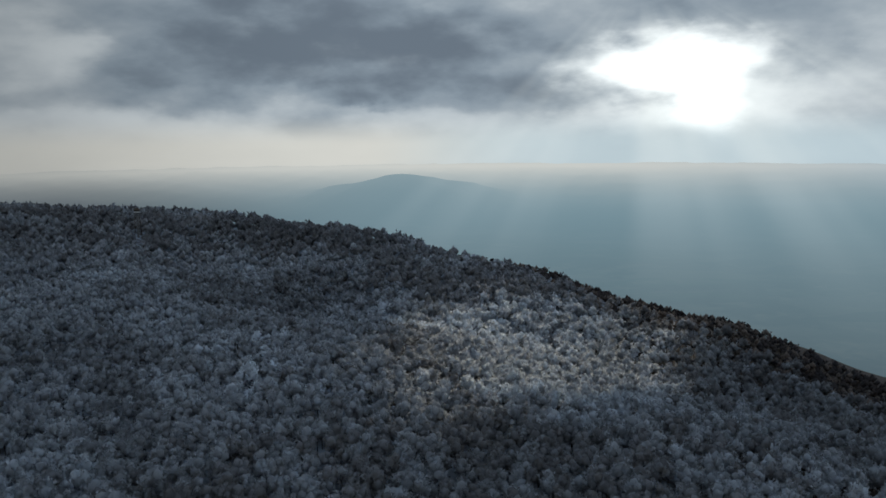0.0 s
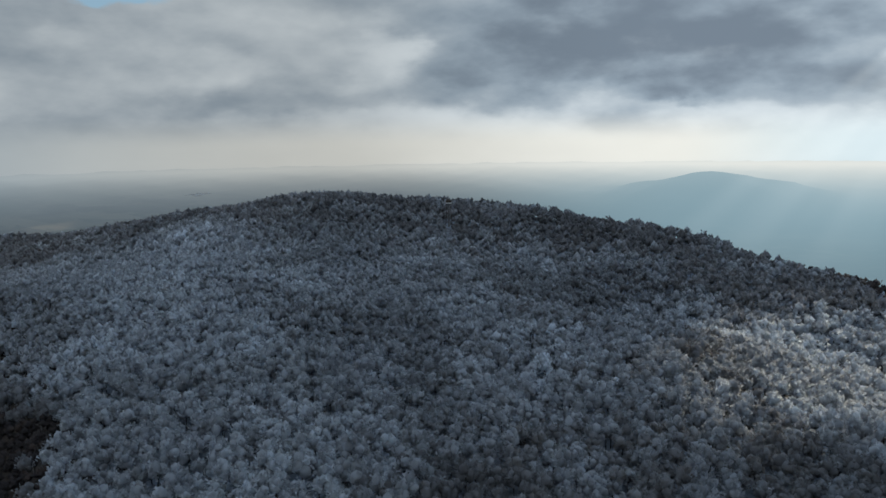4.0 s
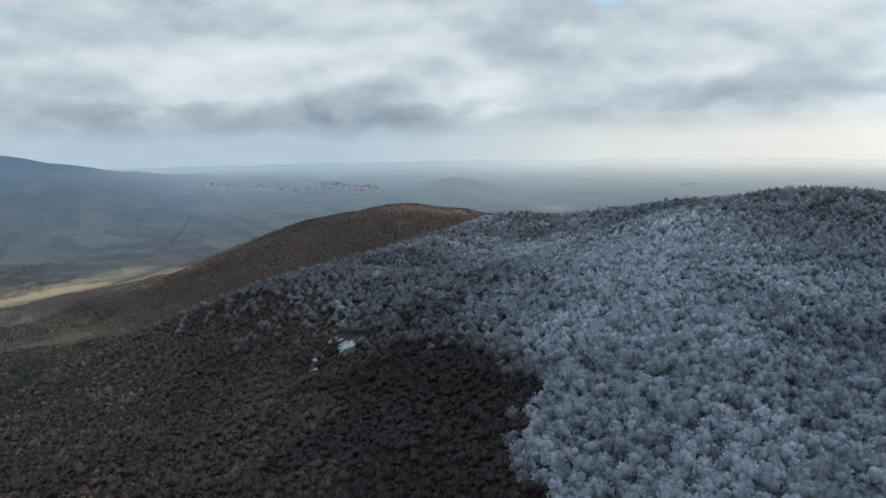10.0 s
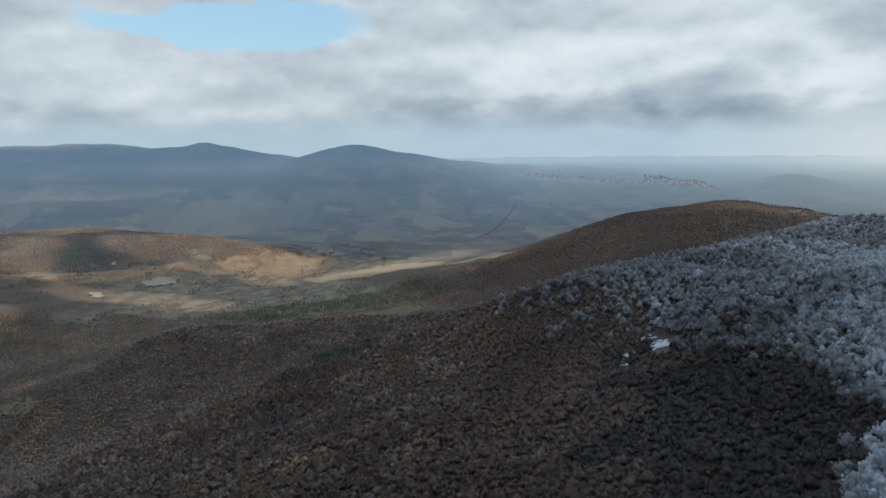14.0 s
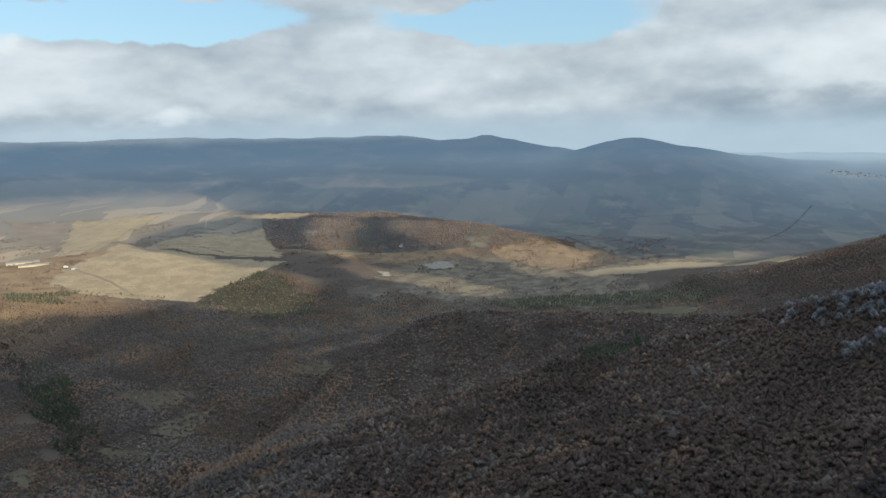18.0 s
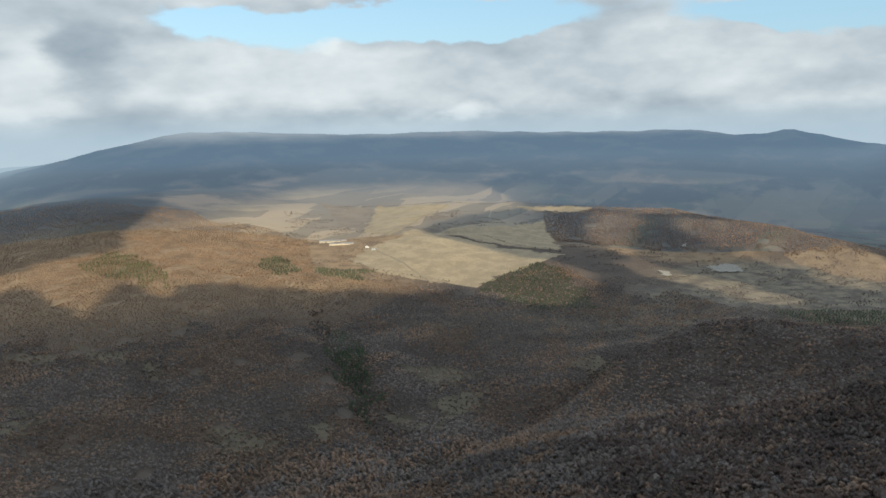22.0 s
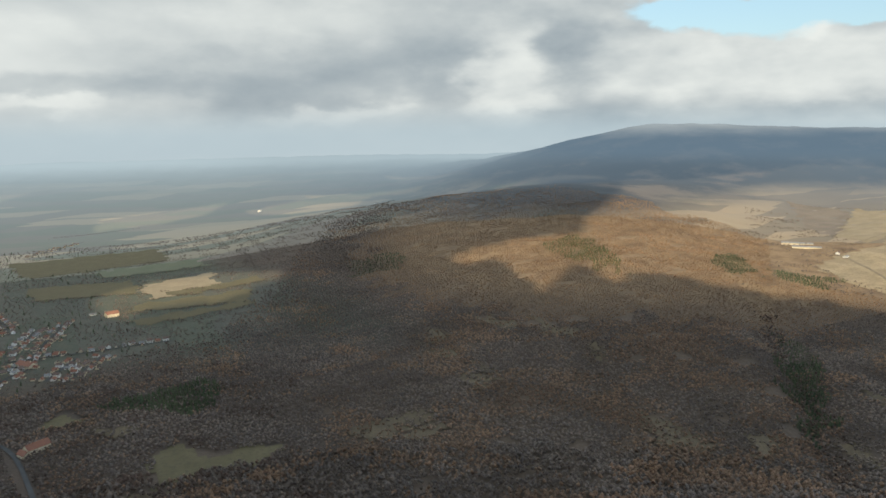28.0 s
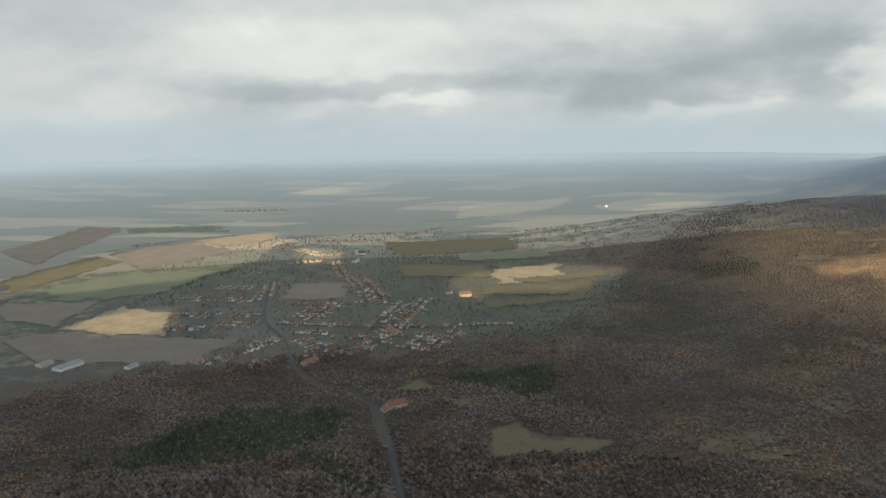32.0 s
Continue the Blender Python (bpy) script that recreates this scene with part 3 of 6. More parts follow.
def wave(x, y, size, seed):
    """Smooth rolling relief between -1 and 1."""
    rng = np.random.RandomState(seed)
    s = np.zeros(x.shape)
    for _ in range(7):
        a, ph = rng.uniform(0, 6.283, 2)
        k = 6.283 / size * rng.uniform(0.6, 1.5)
        s += np.sin(k * (x * math.cos(a) + y * math.sin(a)) + ph)
    return s / 4.0


def ground_z(x, y):
    x, y = np.asarray(x, float), np.asarray(y, float)
    r = np.hypot(x, y)
    base = 182 * np.clip((r - 3000) / 1800, 0, 1.2) ** 1.6 + 3 * wave(x, y, 700, 3)
    k = 14.0
    acc = np.exp(base / k)
    for spec in CREST_LINES:
        acc += np.exp(np.clip(crest_height(spec, x, y), -400, 450) / k)
    z = k * np.log(acc)
    rough = np.clip((z - 15) / 60, 0, 1)
    z = z + rough * (4.0 * wave(x, y, 230, 5) + 1.6 * wave(x, y, 90, 7))
    # ribs and hollows on the slopes round the valley
    b = np.degrees(np.arctan2(x, y))
    b = np.where(b > 60, b - 360, b)
    side = np.clip((-88 - b) / 12, 0, 1) * np.clip((b + 172) / 12, 0, 1) * np.clip((r - 800) / 200, 0, 1) * np.clip((2300 - r) / 400, 0, 1)
    z = z + side * rough * 12.0 * (0.55 - np.abs(wave(x, y, 420, 9)) - 0.35 * np.abs(wave(x, y, 170, 10)))
    # stream beds
    for depth, half, bed in STREAMS:
        z = z - depth * np.exp(-(crest_dist(bed, x, y) / half) ** 2)
    return z


STREAMS = ((14, 32, [(-102.4, 1500), (-104.0, 1300), (-107, 1180), (-110, 1110), (-114.1, 1020), (-117.9, 894), (-123.1, 780), (-130, 690)]),
           (17, 34, [(-131.8, 1640), (-131.1, 1500), (-130.6, 1400), (-128.7, 1230), (-127.5, 1055), (-126.0, 930), (-124.0, 800)]),
           (10, 24, [(-143.4, 1255), (-142.8, 1140), (-142.5, 1035), (-141.4, 886)]),
           (9, 20, [(-120.7, 1700), (-120.7, 1420), (-119.6, 1240), (-117, 1000)]),
           (9, 26, [(-82.5, 1130), (-87.0, 954), (-89.9, 834), (-92.0, 696)]))


def crest_dist(pts, x, y):
    best = np.full(np.shape(x), 1e9)
    p = [polar(a, d) for a, d in pts]
    for (x0, y0), (x1, y1) in zip(p, p[1:]):
        dx, dy = x1 - x0, y1 - y0
        u = np.clip(((x - x0) * dx + (y - y0) * dy) / (dx * dx + dy * dy), 0, 1)
        best = np.minimum(best, np.hypot(x - x0 - u * dx, y - y0 - u * dy))
    return best

# ---- ground ----
def mesh_object(name, verts, faces, materials, index=None, smooth=False):
    """One mesh object from numpy arrays; faces all have the same number of corners."""
    me = bpy.data.meshes.new(name)
    verts, faces = np.asarray(verts, np.float32), np.asarray(faces, np.int32)
    n, k = faces.shape
    me.vertices.add(len(verts))
    me.vertices.foreach_set("co", verts.ravel())
    me.loops.add(n * k)
    me.loops.foreach_set("vertex_index", faces.ravel())
    me.polygons.add(n)
    me.polygons.foreach_set("loop_start", np.arange(0, n * k, k, dtype=np.int32))
    for mat in materials:
        me.materials.append(mat)
    if index is not None:
        me.polygons.foreach_set("material_index", np.asarray(index, np.int32))
    me.polygons.foreach_set("use_smooth", np.full(n, smooth))
    me.update(calc_edges=True)
    me.validate()
    return new(name, me)


def land_sheets():
    """The ground as one sheet out to the horizon; its far rim, with haze painted in, is the backdrop."""
    az = np.radians(np.arange(0, 360, 0.6))
    radii = np.concatenate([[0.05, 8.0], np.geomspace(30, 600, 50)[:-1], np.linspace(600, 3600, 131)[:-1], np.linspace(3600, 4900, 46)])
    A, R = np.meshgrid(az, radii, indexing="ij")
    x, y = R * np.sin(A), R * np.cos(A)
    v = np.stack([x, y, ground_z(x, y)], -1).reshape(-1, 3)
    na, nr = len(az), len(radii)
    i, j = np.meshgrid(np.arange(na), np.arange(nr - 1), indexing="ij")
    i2 = (i + 1) % na
    f = np.stack([i * nr + j, i * nr + j + 1, i2 * nr + j + 1, i2 * nr + j], -1).reshape(-1, 4)
    b = np.degrees(az)
    b = np.where(b > 180, b - 360, b)
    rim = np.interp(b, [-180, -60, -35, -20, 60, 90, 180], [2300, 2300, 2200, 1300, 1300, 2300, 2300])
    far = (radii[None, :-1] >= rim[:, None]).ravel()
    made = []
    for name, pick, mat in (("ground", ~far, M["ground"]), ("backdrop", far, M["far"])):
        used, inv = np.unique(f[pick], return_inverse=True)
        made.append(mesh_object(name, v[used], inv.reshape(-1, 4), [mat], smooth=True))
    return made


ground, backdrop = land_sheets()
tagged(ground, "hilly winter ground with leaf litter and dull grass", "ground", kind="structure")
tagged(backdrop, "far hills and plots with blue haze painted in", "distance", kind="structure")

# ---- plan of the open land ----
PLOTS = []


def plot(kind, *corners):
    PLOTS.append((kind, [polar(a, d) for a, d in corners]))


plot("dry_meadow", (-128.6, 2005), (-123.7, 2382), (-112.6, 2063), (-119.2, 1741), (-126.6, 1873))
plot("ploughed", (-130.4, 3035), (-126.5, 2862), (-127.4, 2427), (-129.0, 2544))
plot("stubble", (-126.3, 2902), (-120.9, 2835), (-125.3, 2304), (-127.3, 2404))
plot("dry_meadow", (-121.2, 2376), (-113.9, 2648), (-112.5, 2112), (-120.2, 2288))
plot("stubble", (-117.0, 2822), (-110.7, 2756), (-110.7, 2685), (-115.3, 2762))
plot("heath", (-97.6, 2288), (-94.2, 2376), (-89.0, 2337), (-87.5, 2224), (-91.5, 2068))
plot("stubble", (-91.0, 2015), (-84.2, 2240), (-80.6, 2250), (-80.6, 1973), (-90.4, 1977))
plot("dry_meadow", (-80.4, 2180), (-76.8, 2200), (-75.6, 1960), (-80.4, 1975))
plot("pasture", (-87.6, 1642), (-82.8, 1693), (-82.0, 1638), (-86.8, 1596))
plot("pasture", (149.9, 2310), (155.6, 2598), (157.3, 2456), (150.5, 2127))
plot("ploughed", (156.5, 2635), (161.7, 2802), (165.1, 2532), (158.5, 2310))
plot("winter_crop", (151.8, 2115), (158.5, 2280), (164.0, 2198), (159.5, 1954), (153.7, 1950))
plot("dry_meadow", (152.9, 1685), (157.1, 1834), (160.2, 1733), (159.7, 1544))
plot("ploughed", (149.6, 1650), (152.9, 1660), (164.8, 1470), (161.5, 1344), (151.4, 1473))
plot("ploughed", (149.8, 2001), (155.5, 1918), (152.9, 1709), (149.7, 1817))
plot("stubble", (161.3, 2848), (167.2, 2958), (167.9, 2737), (164.3, 2642))
plot("pasture", (176.6, 2173), (-176.6, 2142), (-176.2, 1968), (177.4, 2001))
plot("stubble", (-176.1, 2058), (-171.4, 2152), (-170.7, 1973), (-175.8, 1873))
plot("pasture", (-176.6, 1842), (-168.7, 1904), (-169.1, 1787), (-177.1, 1766))
plot("pasture", (-176.7, 959), (-174.5, 996), (-172.3, 944), (-165.9, 950), (-168.9, 898), (-176.3, 877))
plot("pasture", (176.4, 1129), (178.1, 1175), (-179.7, 1131), (178.1, 1113))
plot("ploughed", (169.0, 1936), (172.8, 1950), (172.9, 1745), (168.1, 1766))
plot("pasture", (175.8, 2592), (-174.9, 2648), (-174.1, 2404), (176.6, 2315))
plot("winter_crop", (157.7, 3219), (163.6, 3159), (164.8, 3000), (158.0, 3115))
plot("ploughed", (150.1, 2868), (155.2, 3319), (157.5, 3227), (151.9, 2526))
plot("pasture", (-177.1, 1689), (-169.1, 1787), (-168.6, 1745), (-176.6, 1634))
plot("pasture", (-174.6, 1950), (-168.0, 2030), (-167.6, 1970), (-174.0, 1905))
plot("winter_crop", (-178.8, 2330), (-172.0, 2360), (-171.6, 2240), (-178.6, 2215))
plot("glade", (-148.0, 1455), (-146.8, 1410), (-144.1, 1355), (-144.4, 1310), (-146.8, 1345))
plot("glade", (-139.4, 1025), (-137.7, 1000), (-135.0, 950), (-136.0, 908), (-138.1, 928), (-139.1, 956))
plot("glade", (-157.3, 1015), (-155.6, 1020), (-155.1, 982), (-158.6, 950), (-162.0, 964), (-161.2, 986))
plot("glade", (-152.5, 1490), (-150.4, 1420), (-151.5, 1395))
plot("glade", (-143.5, 1300), (-142.0, 1265), (-142.7, 1210), (-143.5, 1255))
plot("glade", (-152.4, 1230), (-150.9, 1195), (-150.3, 1145), (-151.8, 1170))
plot("glade", (-160.3, 970), (-156.9, 988), (-158.7, 936), (-161.2, 930))
plot("glade", (-139.3, 1025), (-137.1, 966), (-133.4, 918), (-137.1, 916), (-138.8, 952))
plot("glade", (-151.2, 1475), (-148.7, 1395), (-149.5, 1370), (-150.9, 1410))
plot("glade", (-155.8, 1430), (-153.9, 1370), (-154.6, 1330), (-155.9, 1375))
plot("glade", (-125.2, 1220), (-120.9, 1175), (-117.7, 1195), (-120.7, 1140), (-123.7, 1155))
plot("glade", (-112.5, 1255), (-108.9, 1185), (-107.9, 1080), (-111.7, 1150))
plot("glade", (-123.1, 1085), (-119.4, 1065), (-120.9, 1005), (-122.7, 1025))
plot("glade", (-125.8, 1030), (-122.6, 986), (-123.0, 958), (-125.8, 1005))
plot("glade", (-125.1, 1205), (-118.4, 1205), (-121.2, 1140), (-123.0, 1130))
plot("glade", (-112.8, 1290), (-108.7, 1165), (-110.6, 1150))
plot("glade", (-122.6, 1035), (-118.1, 1135), (-118.6, 1030), (-121.9, 966))
plot("glade", (-127.7, 1070), (-121.5, 964), (-121.9, 936), (-125.3, 1005))
plot("glade", (-132.3, 986), (-130.2, 1005), (-130.0, 930), (-131.4, 910))
plot("glade", (-162.4, 960), (-157.9, 994), (-158.9, 956), (-161.4, 936))
plot("glade", (-155.6, 1320), (-153.4, 1280), (-154.1, 1235), (-155.6, 1270))
plot("glade", (-153.4, 1175), (-149.9, 1130), (-151.2, 1090), (-153.0, 1130))
plot("glade", (-158.3, 946), (-154.6, 984), (-153.8, 956), (-157.1, 920))
plot("glade", (-179.3, 862), (-175.8, 870), (-174.9, 840), (-178.5, 830))
plot("glade", (179.8, 1095), (-176.7, 1060), (-178.0, 1035), (179.8, 1060))
plot("water", (-40.4, 4200), (-39.4, 4240), (-38.6, 4200), (-39.6, 4150))
plot("quarry", (-102.3, 2132), (-100.3, 2203), (-100.0, 2112), (-101.7, 2063))
plot("quarry", (-105.9, 1990), (-104.8, 2010), (-104.9, 1960), (-105.8, 1955))
plot("snow", (-65.3, 634), (-64.2, 630), (-63.6, 612), (-64.9, 608))
plot("snow", (-66.2, 648), (-65.3, 652), (-65.0, 640), (-65.9, 636))
plot("snow", (-67.4, 592), (-67.0, 594), (-66.9, 574), (-67.3, 572))
plot("snow", (-67.1, 615), (-66.5, 617), (-66.4, 611), (-67.0, 609))
CLEARINGS = [[polar(*c) for c in ((-65.6, 575), (-63.5, 575), (-63.3, 640), (-65.4, 640))], [polar(*c) for c in ((-67.6, 550), (-66.8, 550), (-66.7, 598), (-67.5, 596))]]
HIGHWAY = [(177.0, 700), (175.8, 920), (174.8, 1062), (172.9, 1137), (170.4, 1175), (168.7, 1276), (168.2, 1435), (166.8, 1611), (167.3, 1877), (168.2, 2053), (170.0, 2400)]
PLOT_NAMES = {"dry_meadow": ("dry straw-coloured meadow on the rise", "field"), "stubble": ("pale stubble strip in the valley", "field"),
              "pasture": ("dull olive winter pasture", "field"), "ploughed": ("dark ploughed field of bare earth", "field"),
              "winter_crop": ("green field of winter crop", "field"), "quarry": ("pale stone quarry floor in the valley", "quarry"),
              "water": ("pale far reservoir in the hazy plain", "reservoir"),
              "heath": ("russet heath on the end of the escarpment", "heath"),
              "glade": ("rough pale grass glade among brown trees", "glade"),
              "snow": ("small patch of old snow among trees", "snow patch")}


def inside(poly, x, y):
    hit = np.zeros(np.shape(x), bool)
    for (x0, y0), (x1, y1) in zip(poly, poly[1:] + poly[:1]):
        if y0 != y1:
            hit ^= ((y0 > y) != (y1 > y)) & (x < (x1 - x0) * (y - y0) / (y1 - y0) + x0)
    return hit


def near_plots(x, y):
    m = np.zeros(np.shape(x), bool)
    m |= crest_dist(HIGHWAY, x, y) < 6
    m |= crest_dist(HIGHWAY[1:4], x - 5, y + 2) < 6
    for poly in [p for k, p in PLOTS if k not in ("glade", "heath")] + CLEARINGS:
        m |= inside(poly, x + 8 * wave(x, y, 60, 21), y + 8 * wave(x, y, 60, 22))
    return m


def drape(name, poly, mat, lift=0.8, cell=14.0, ragged=5.0, rough=50.0):
    """A thin sheet of land cover laid over the ground inside a plan polygon."""
    xs, ys = [p[0] for p in poly], [p[1] for p in poly]
    size = max(max(xs) - min(xs), max(ys) - min(ys))
    c = min(cell, size / 14)
    gx, gy = np.arange(min(xs) - c, max(xs) + 2 * c, c), np.arange(min(ys) - c, max(ys) + 2 * c, c)
    X, Y = np.meshgrid(gx, gy, indexing="ij")
    cx, cy = X[:-1, :-1] + c / 2, Y[:-1, :-1] + c / 2
    keep = inside(poly, cx + ragged * wave(cx, cy, rough, 31), cy + ragged * wave(cx, cy, rough, 32))
    ny = len(gy)
    i, j = np.nonzero(keep)
    f = np.stack([i * ny + j, (i + 1) * ny + j, (i + 1) * ny + j + 1, i * ny + j + 1], -1)
    used, inv = np.unique(f, return_inverse=True)
    x, y = X.ravel()[used], Y.ravel()[used]
    v = np.stack([x, y, ground_z(x, y) + lift], -1)
    return mesh_object(name, v, inv.reshape(-1, 4), [mat], smooth=True)


for layer, (kind, poly) in enumerate(PLOTS):
    label, cat = PLOT_NAMES[kind]
    tagged(drape("snow_patch" if kind == "snow" else "quarry" if kind == "quarry" else kind if kind in ("glade", "water", "heath") else "field", poly, M[kind], *((0.8, 1.1, 5.0, 9.0) if kind == "snow" else (0.6 + 0.03 * layer, 10.0, 20.0 if kind == "winter_crop" else 13.0, 75.0))), label, cat, kind="structure")

# ---- woods ----
def ball(level):
    """Corners and triangles of an icosphere."""
    bm = bmesh.new()
    bmesh.ops.create_icosphere(bm, subdivisions=level, radius=1.0)
    v = np.array([p.co[:] for p in bm.verts])
    f = np.array([[p.index for p in q.verts] for q in bm.faces])
    bm.free()
    return v, f


BALLS = {1: ball(1)}
BALLS[0] = (np.array([(1, 0, 0), (0, 1, 0), (-1, 0, 0), (0, -1, 0), (0, 0, 1), (0, 0, -1)], float),
            np.array([(0, 1, 4), (1, 2, 4), (2, 3, 4), (3, 0, 4), (1, 0, 5), (2, 1, 5), (3, 2, 5), (0, 3, 5)]))


def join(*pieces):
    """One (corners, triangles, slots) from several."""
    v, f, m, n = [], [], [], 0
    for pv, pf, slot in pieces:
        v.append(pv)
        f.append(pf + n)
        m.append(np.full(len(pf), slot))
        n += len(pv)
    return np.concatenate(v), np.concatenate(f), np.concatenate(m)


def lobes(rng, level, n, rx, rz, zc):
    """The dense twigs of a crown: n ragged tufts, each with its own tone, heaped round the limbs."""
    out = []
    v, f = BALLS[level]
    for i in range(n):
        a = i * 2.4 + rng.uniform(-0.5, 0.5)
        u = (i + 0.5) / n
        rad = rx * (0.58 if n > 1 else 0.1) * math.sqrt(1 - 0.75 * u) * rng.uniform(0.75, 1.1)
        c = np.array([rad * math.cos(a), rad * math.sin(a), zc + rz * (1.05 * u - 0.42) + rng.uniform(-0.3, 0.3)])
        s = rx * (0.95 / math.sqrt(max(n, 1.5)) + 0.08) * rng.uniform(0.85, 1.25)
        d = v * (1 + rng.uniform(-0.26, 0.26, len(v)))[:, None]
        out.append((d * [s, s, s * 1.05] + c, f, 1))
    return out


def sprays(rng, n, rx, rz, zc, size, up=0.5):
    """n sprays of twigs round the outside of a crown."""
    d = rng.normal(size=(n, 3))
    d[:, 2] = np.abs(d[:, 2]) * 1.15 - 0.45
    d /= np.linalg.norm(d, axis=1)[:, None]
    r = rng.uniform(0.72, 1.08, n) * (1 + 0.15 * np.sin(5 * np.arctan2(d[:, 1], d[:, 0]) + rng.uniform(0, 6)))
    c = d * r[:, None] * np.array([rx, rx, rz]) + np.array([0, 0, zc])
    a = d + rng.normal(scale=0.45, size=(n, 3)) + np.array([0, 0, up])
    a /= np.linalg.norm(a, axis=1)[:, None]
    b = np.cross(a, rng.normal(size=(n, 3)))
    b /= np.linalg.norm(b, axis=1)[:, None]
    s = size * rng.uniform(0.6, 1.35, n)[:, None]
    v = np.stack([c - a * s * 0.9 - b * s * 0.1, c + a * s * 0.7 + b * s * 0.65, c + a * s * 0.9 - b * s * 0.5], 1).reshape(-1, 3)
    return v, np.arange(3 * n).reshape(-1, 3)


def haze_of_twigs(rng, n, rx, rz, zc, size):
    """A crown of n fine sprays: domed above, thinning to the fork of the limbs below."""
    u = rng.uniform(0, 1, n)
    a = rng.uniform(0, 6.283, n)
    ring = 1 + 0.16 * np.sin(3 * a + rng.uniform(0, 6)) + 0.10 * np.sin(7 * a + rng.uniform(0, 6))
    k = rng.uniform(0, 1, n) ** 0.42
    up = np.where(u < 0.72, np.sin(u / 0.72 * 1.5708), -(u - 0.72) / 0.28)
    wide = np.where(up > 0, np.sqrt(np.clip(1 - up * up, 0, 1)), 1 + 0.72 * up) * ring
    c = np.stack([rx * wide * k * np.cos(a), rx * wide * k * np.sin(a), zc + rz * np.where(up > 0, 0.80, 1.25) * up * np.where(up > 0, 0.55 + 0.45 * k, 1.0)], 1)
    d = c - np.array([0, 0, zc - rz * 1.2])
    d = d / np.linalg.norm(d, axis=1)[:, None] + rng.normal(scale=0.5, size=(n, 3))
    d /= np.linalg.norm(d, axis=1)[:, None]
    b = np.cross(d, rng.normal(size=(n, 3)))
    b /= np.linalg.norm(b, axis=1)[:, None]
    s = size * rng.uniform(0.6, 1.35, n)[:, None]
    v = np.stack([c - d * s - b * s * 0.08, c + d * s * 0.75 + b * s * 0.5, c + d * s - b * s * 0.42], 1).reshape(-1, 3)
    return v, np.arange(3 * n).reshape(-1, 3)


def wispy(seed, n, limbs, size, sides=3, h=11.0, trunk=True):
    """A bare tree seen as a haze of fine twigs: wood in slot 0, twigs in slot 1."""
    rng = np.random.RandomState(seed)
    rx, rz = h * rng.uniform(0.25, 0.37), h * rng.uniform(0.24, 0.32)
    zc = h * 0.66
    bits = []
    if trunk:
        bits.append((*tube((0, 0, -1.5), (rng.normal(0, 0.3), rng.normal(0, 0.3), h * 0.72), 0.24, 0.10, sides), 0))
    for i in range(limbs):
        a, z0 = rng.uniform(0, 6.28), h * rng.uniform(0.28, 0.5)
        bits.append((*tube((0, 0, z0), (rx * 0.75 * math.cos(a), rx * 0.75 * math.sin(a), z0 + h * rng.uniform(0.15, 0.32)), 0.11, 0.03, sides), 0))
    bits.append((*haze_of_twigs(rng, n, rx, rz, zc, size), 1))
    return join(*bits)


def tube(p0, p1, r0, r1, k=4):
    p0, p1 = np.asarray(p0, float), np.asarray(p1, float)
    ax = p1 - p0
    u = np.cross(ax, [0.31, 0.95, 0.07])
    u /= np.linalg.norm(u)
    w = np.cross(ax, u)
    w /= np.linalg.norm(w)
    ring = [u * math.cos(6.2832 * i / k) + w * math.sin(6.2832 * i / k) for i in range(k)]
    v = np.array([p0 + c * r0 for c in ring] + [p1 + c * r1 for c in ring])
    f = []
    for i in range(k):
        j = (i + 1) % k
        f += [[i, j, k + j], [i, k + j, k + i]]
    return v, np.array(f)


def broadleaf(seed, level, n, limbs, size, sides=3, h=11.5, trunk=True, tufts=3):
    """A bare broad-leaved tree about h metres high: wood in slot 0, twigs in slot 1."""
    rng = np.random.RandomState(seed)
    rx, rz = h * rng.uniform(0.29, 0.36), h * rng.uniform(0.28, 0.36)
    zc = h * 0.64
    bits = []
    if trunk:
        bits.append((*tube((0, 0, -1.5), (rng.normal(0, 0.3), rng.normal(0, 0.3), h * 0.6), 0.26, 0.12, sides), 0))
    for i in range(limbs):
        a, z0 = rng.uniform(0, 6.28), h * rng.uniform(0.30, 0.5)
        bits.append((*tube((0, 0, z0), (rx * 0.8 * math.cos(a), rx * 0.8 * math.sin(a), z0 + h * rng.uniform(0.15, 0.3)), 0.12, 0.03, sides), 0))
    bits += lobes(rng, level, tufts, rx, rz, zc)
    bits.append((*sprays(rng, n, rx, rz, zc, size), 1))
    return join(*bits)


def conifer(seed, n, size, h=15.0):
    rng = np.random.RandomState(seed)
    u = rng.uniform(0, 1, n) ** 0.8
    a = rng.uniform(0, 6.28, n)
    rad = (1 - u) * h * 0.20 * rng.uniform(0.6, 1.05, n) + 0.25
    z = h * (0.16 + 0.84 * u)
    out = np.stack([np.cos(a), np.sin(a), np.full(n, -0.25)], 1)
    side = np.stack([-np.sin(a), np.cos(a), rng.normal(0, 0.2, n)], 1)
    c = np.stack([rad * np.cos(a), rad * np.sin(a), z], 1)
    s = size * rng.uniform(0.7, 1.3, n)[:, None] * (1.15 - 0.7 * u)[:, None]
    tri = np.stack([c - out * s + np.array([0, 0, 0.7]) * s, c + out * s * 0.5 + side * s, c + out * s * 0.6 - side * s], 1).reshape(-1, 3)
    core, cf = tube((0, 0, h * 0.15), (0, 0, h * 0.97), h * 0.13, 0.05, 5)
    return join((*tube((0, 0, -1.5), (0, 0, h * 0.3), 0.24, 0.18, 3), 0), (core, cf, 1), (tri, np.arange(3 * n).reshape(-1, 3), 1))


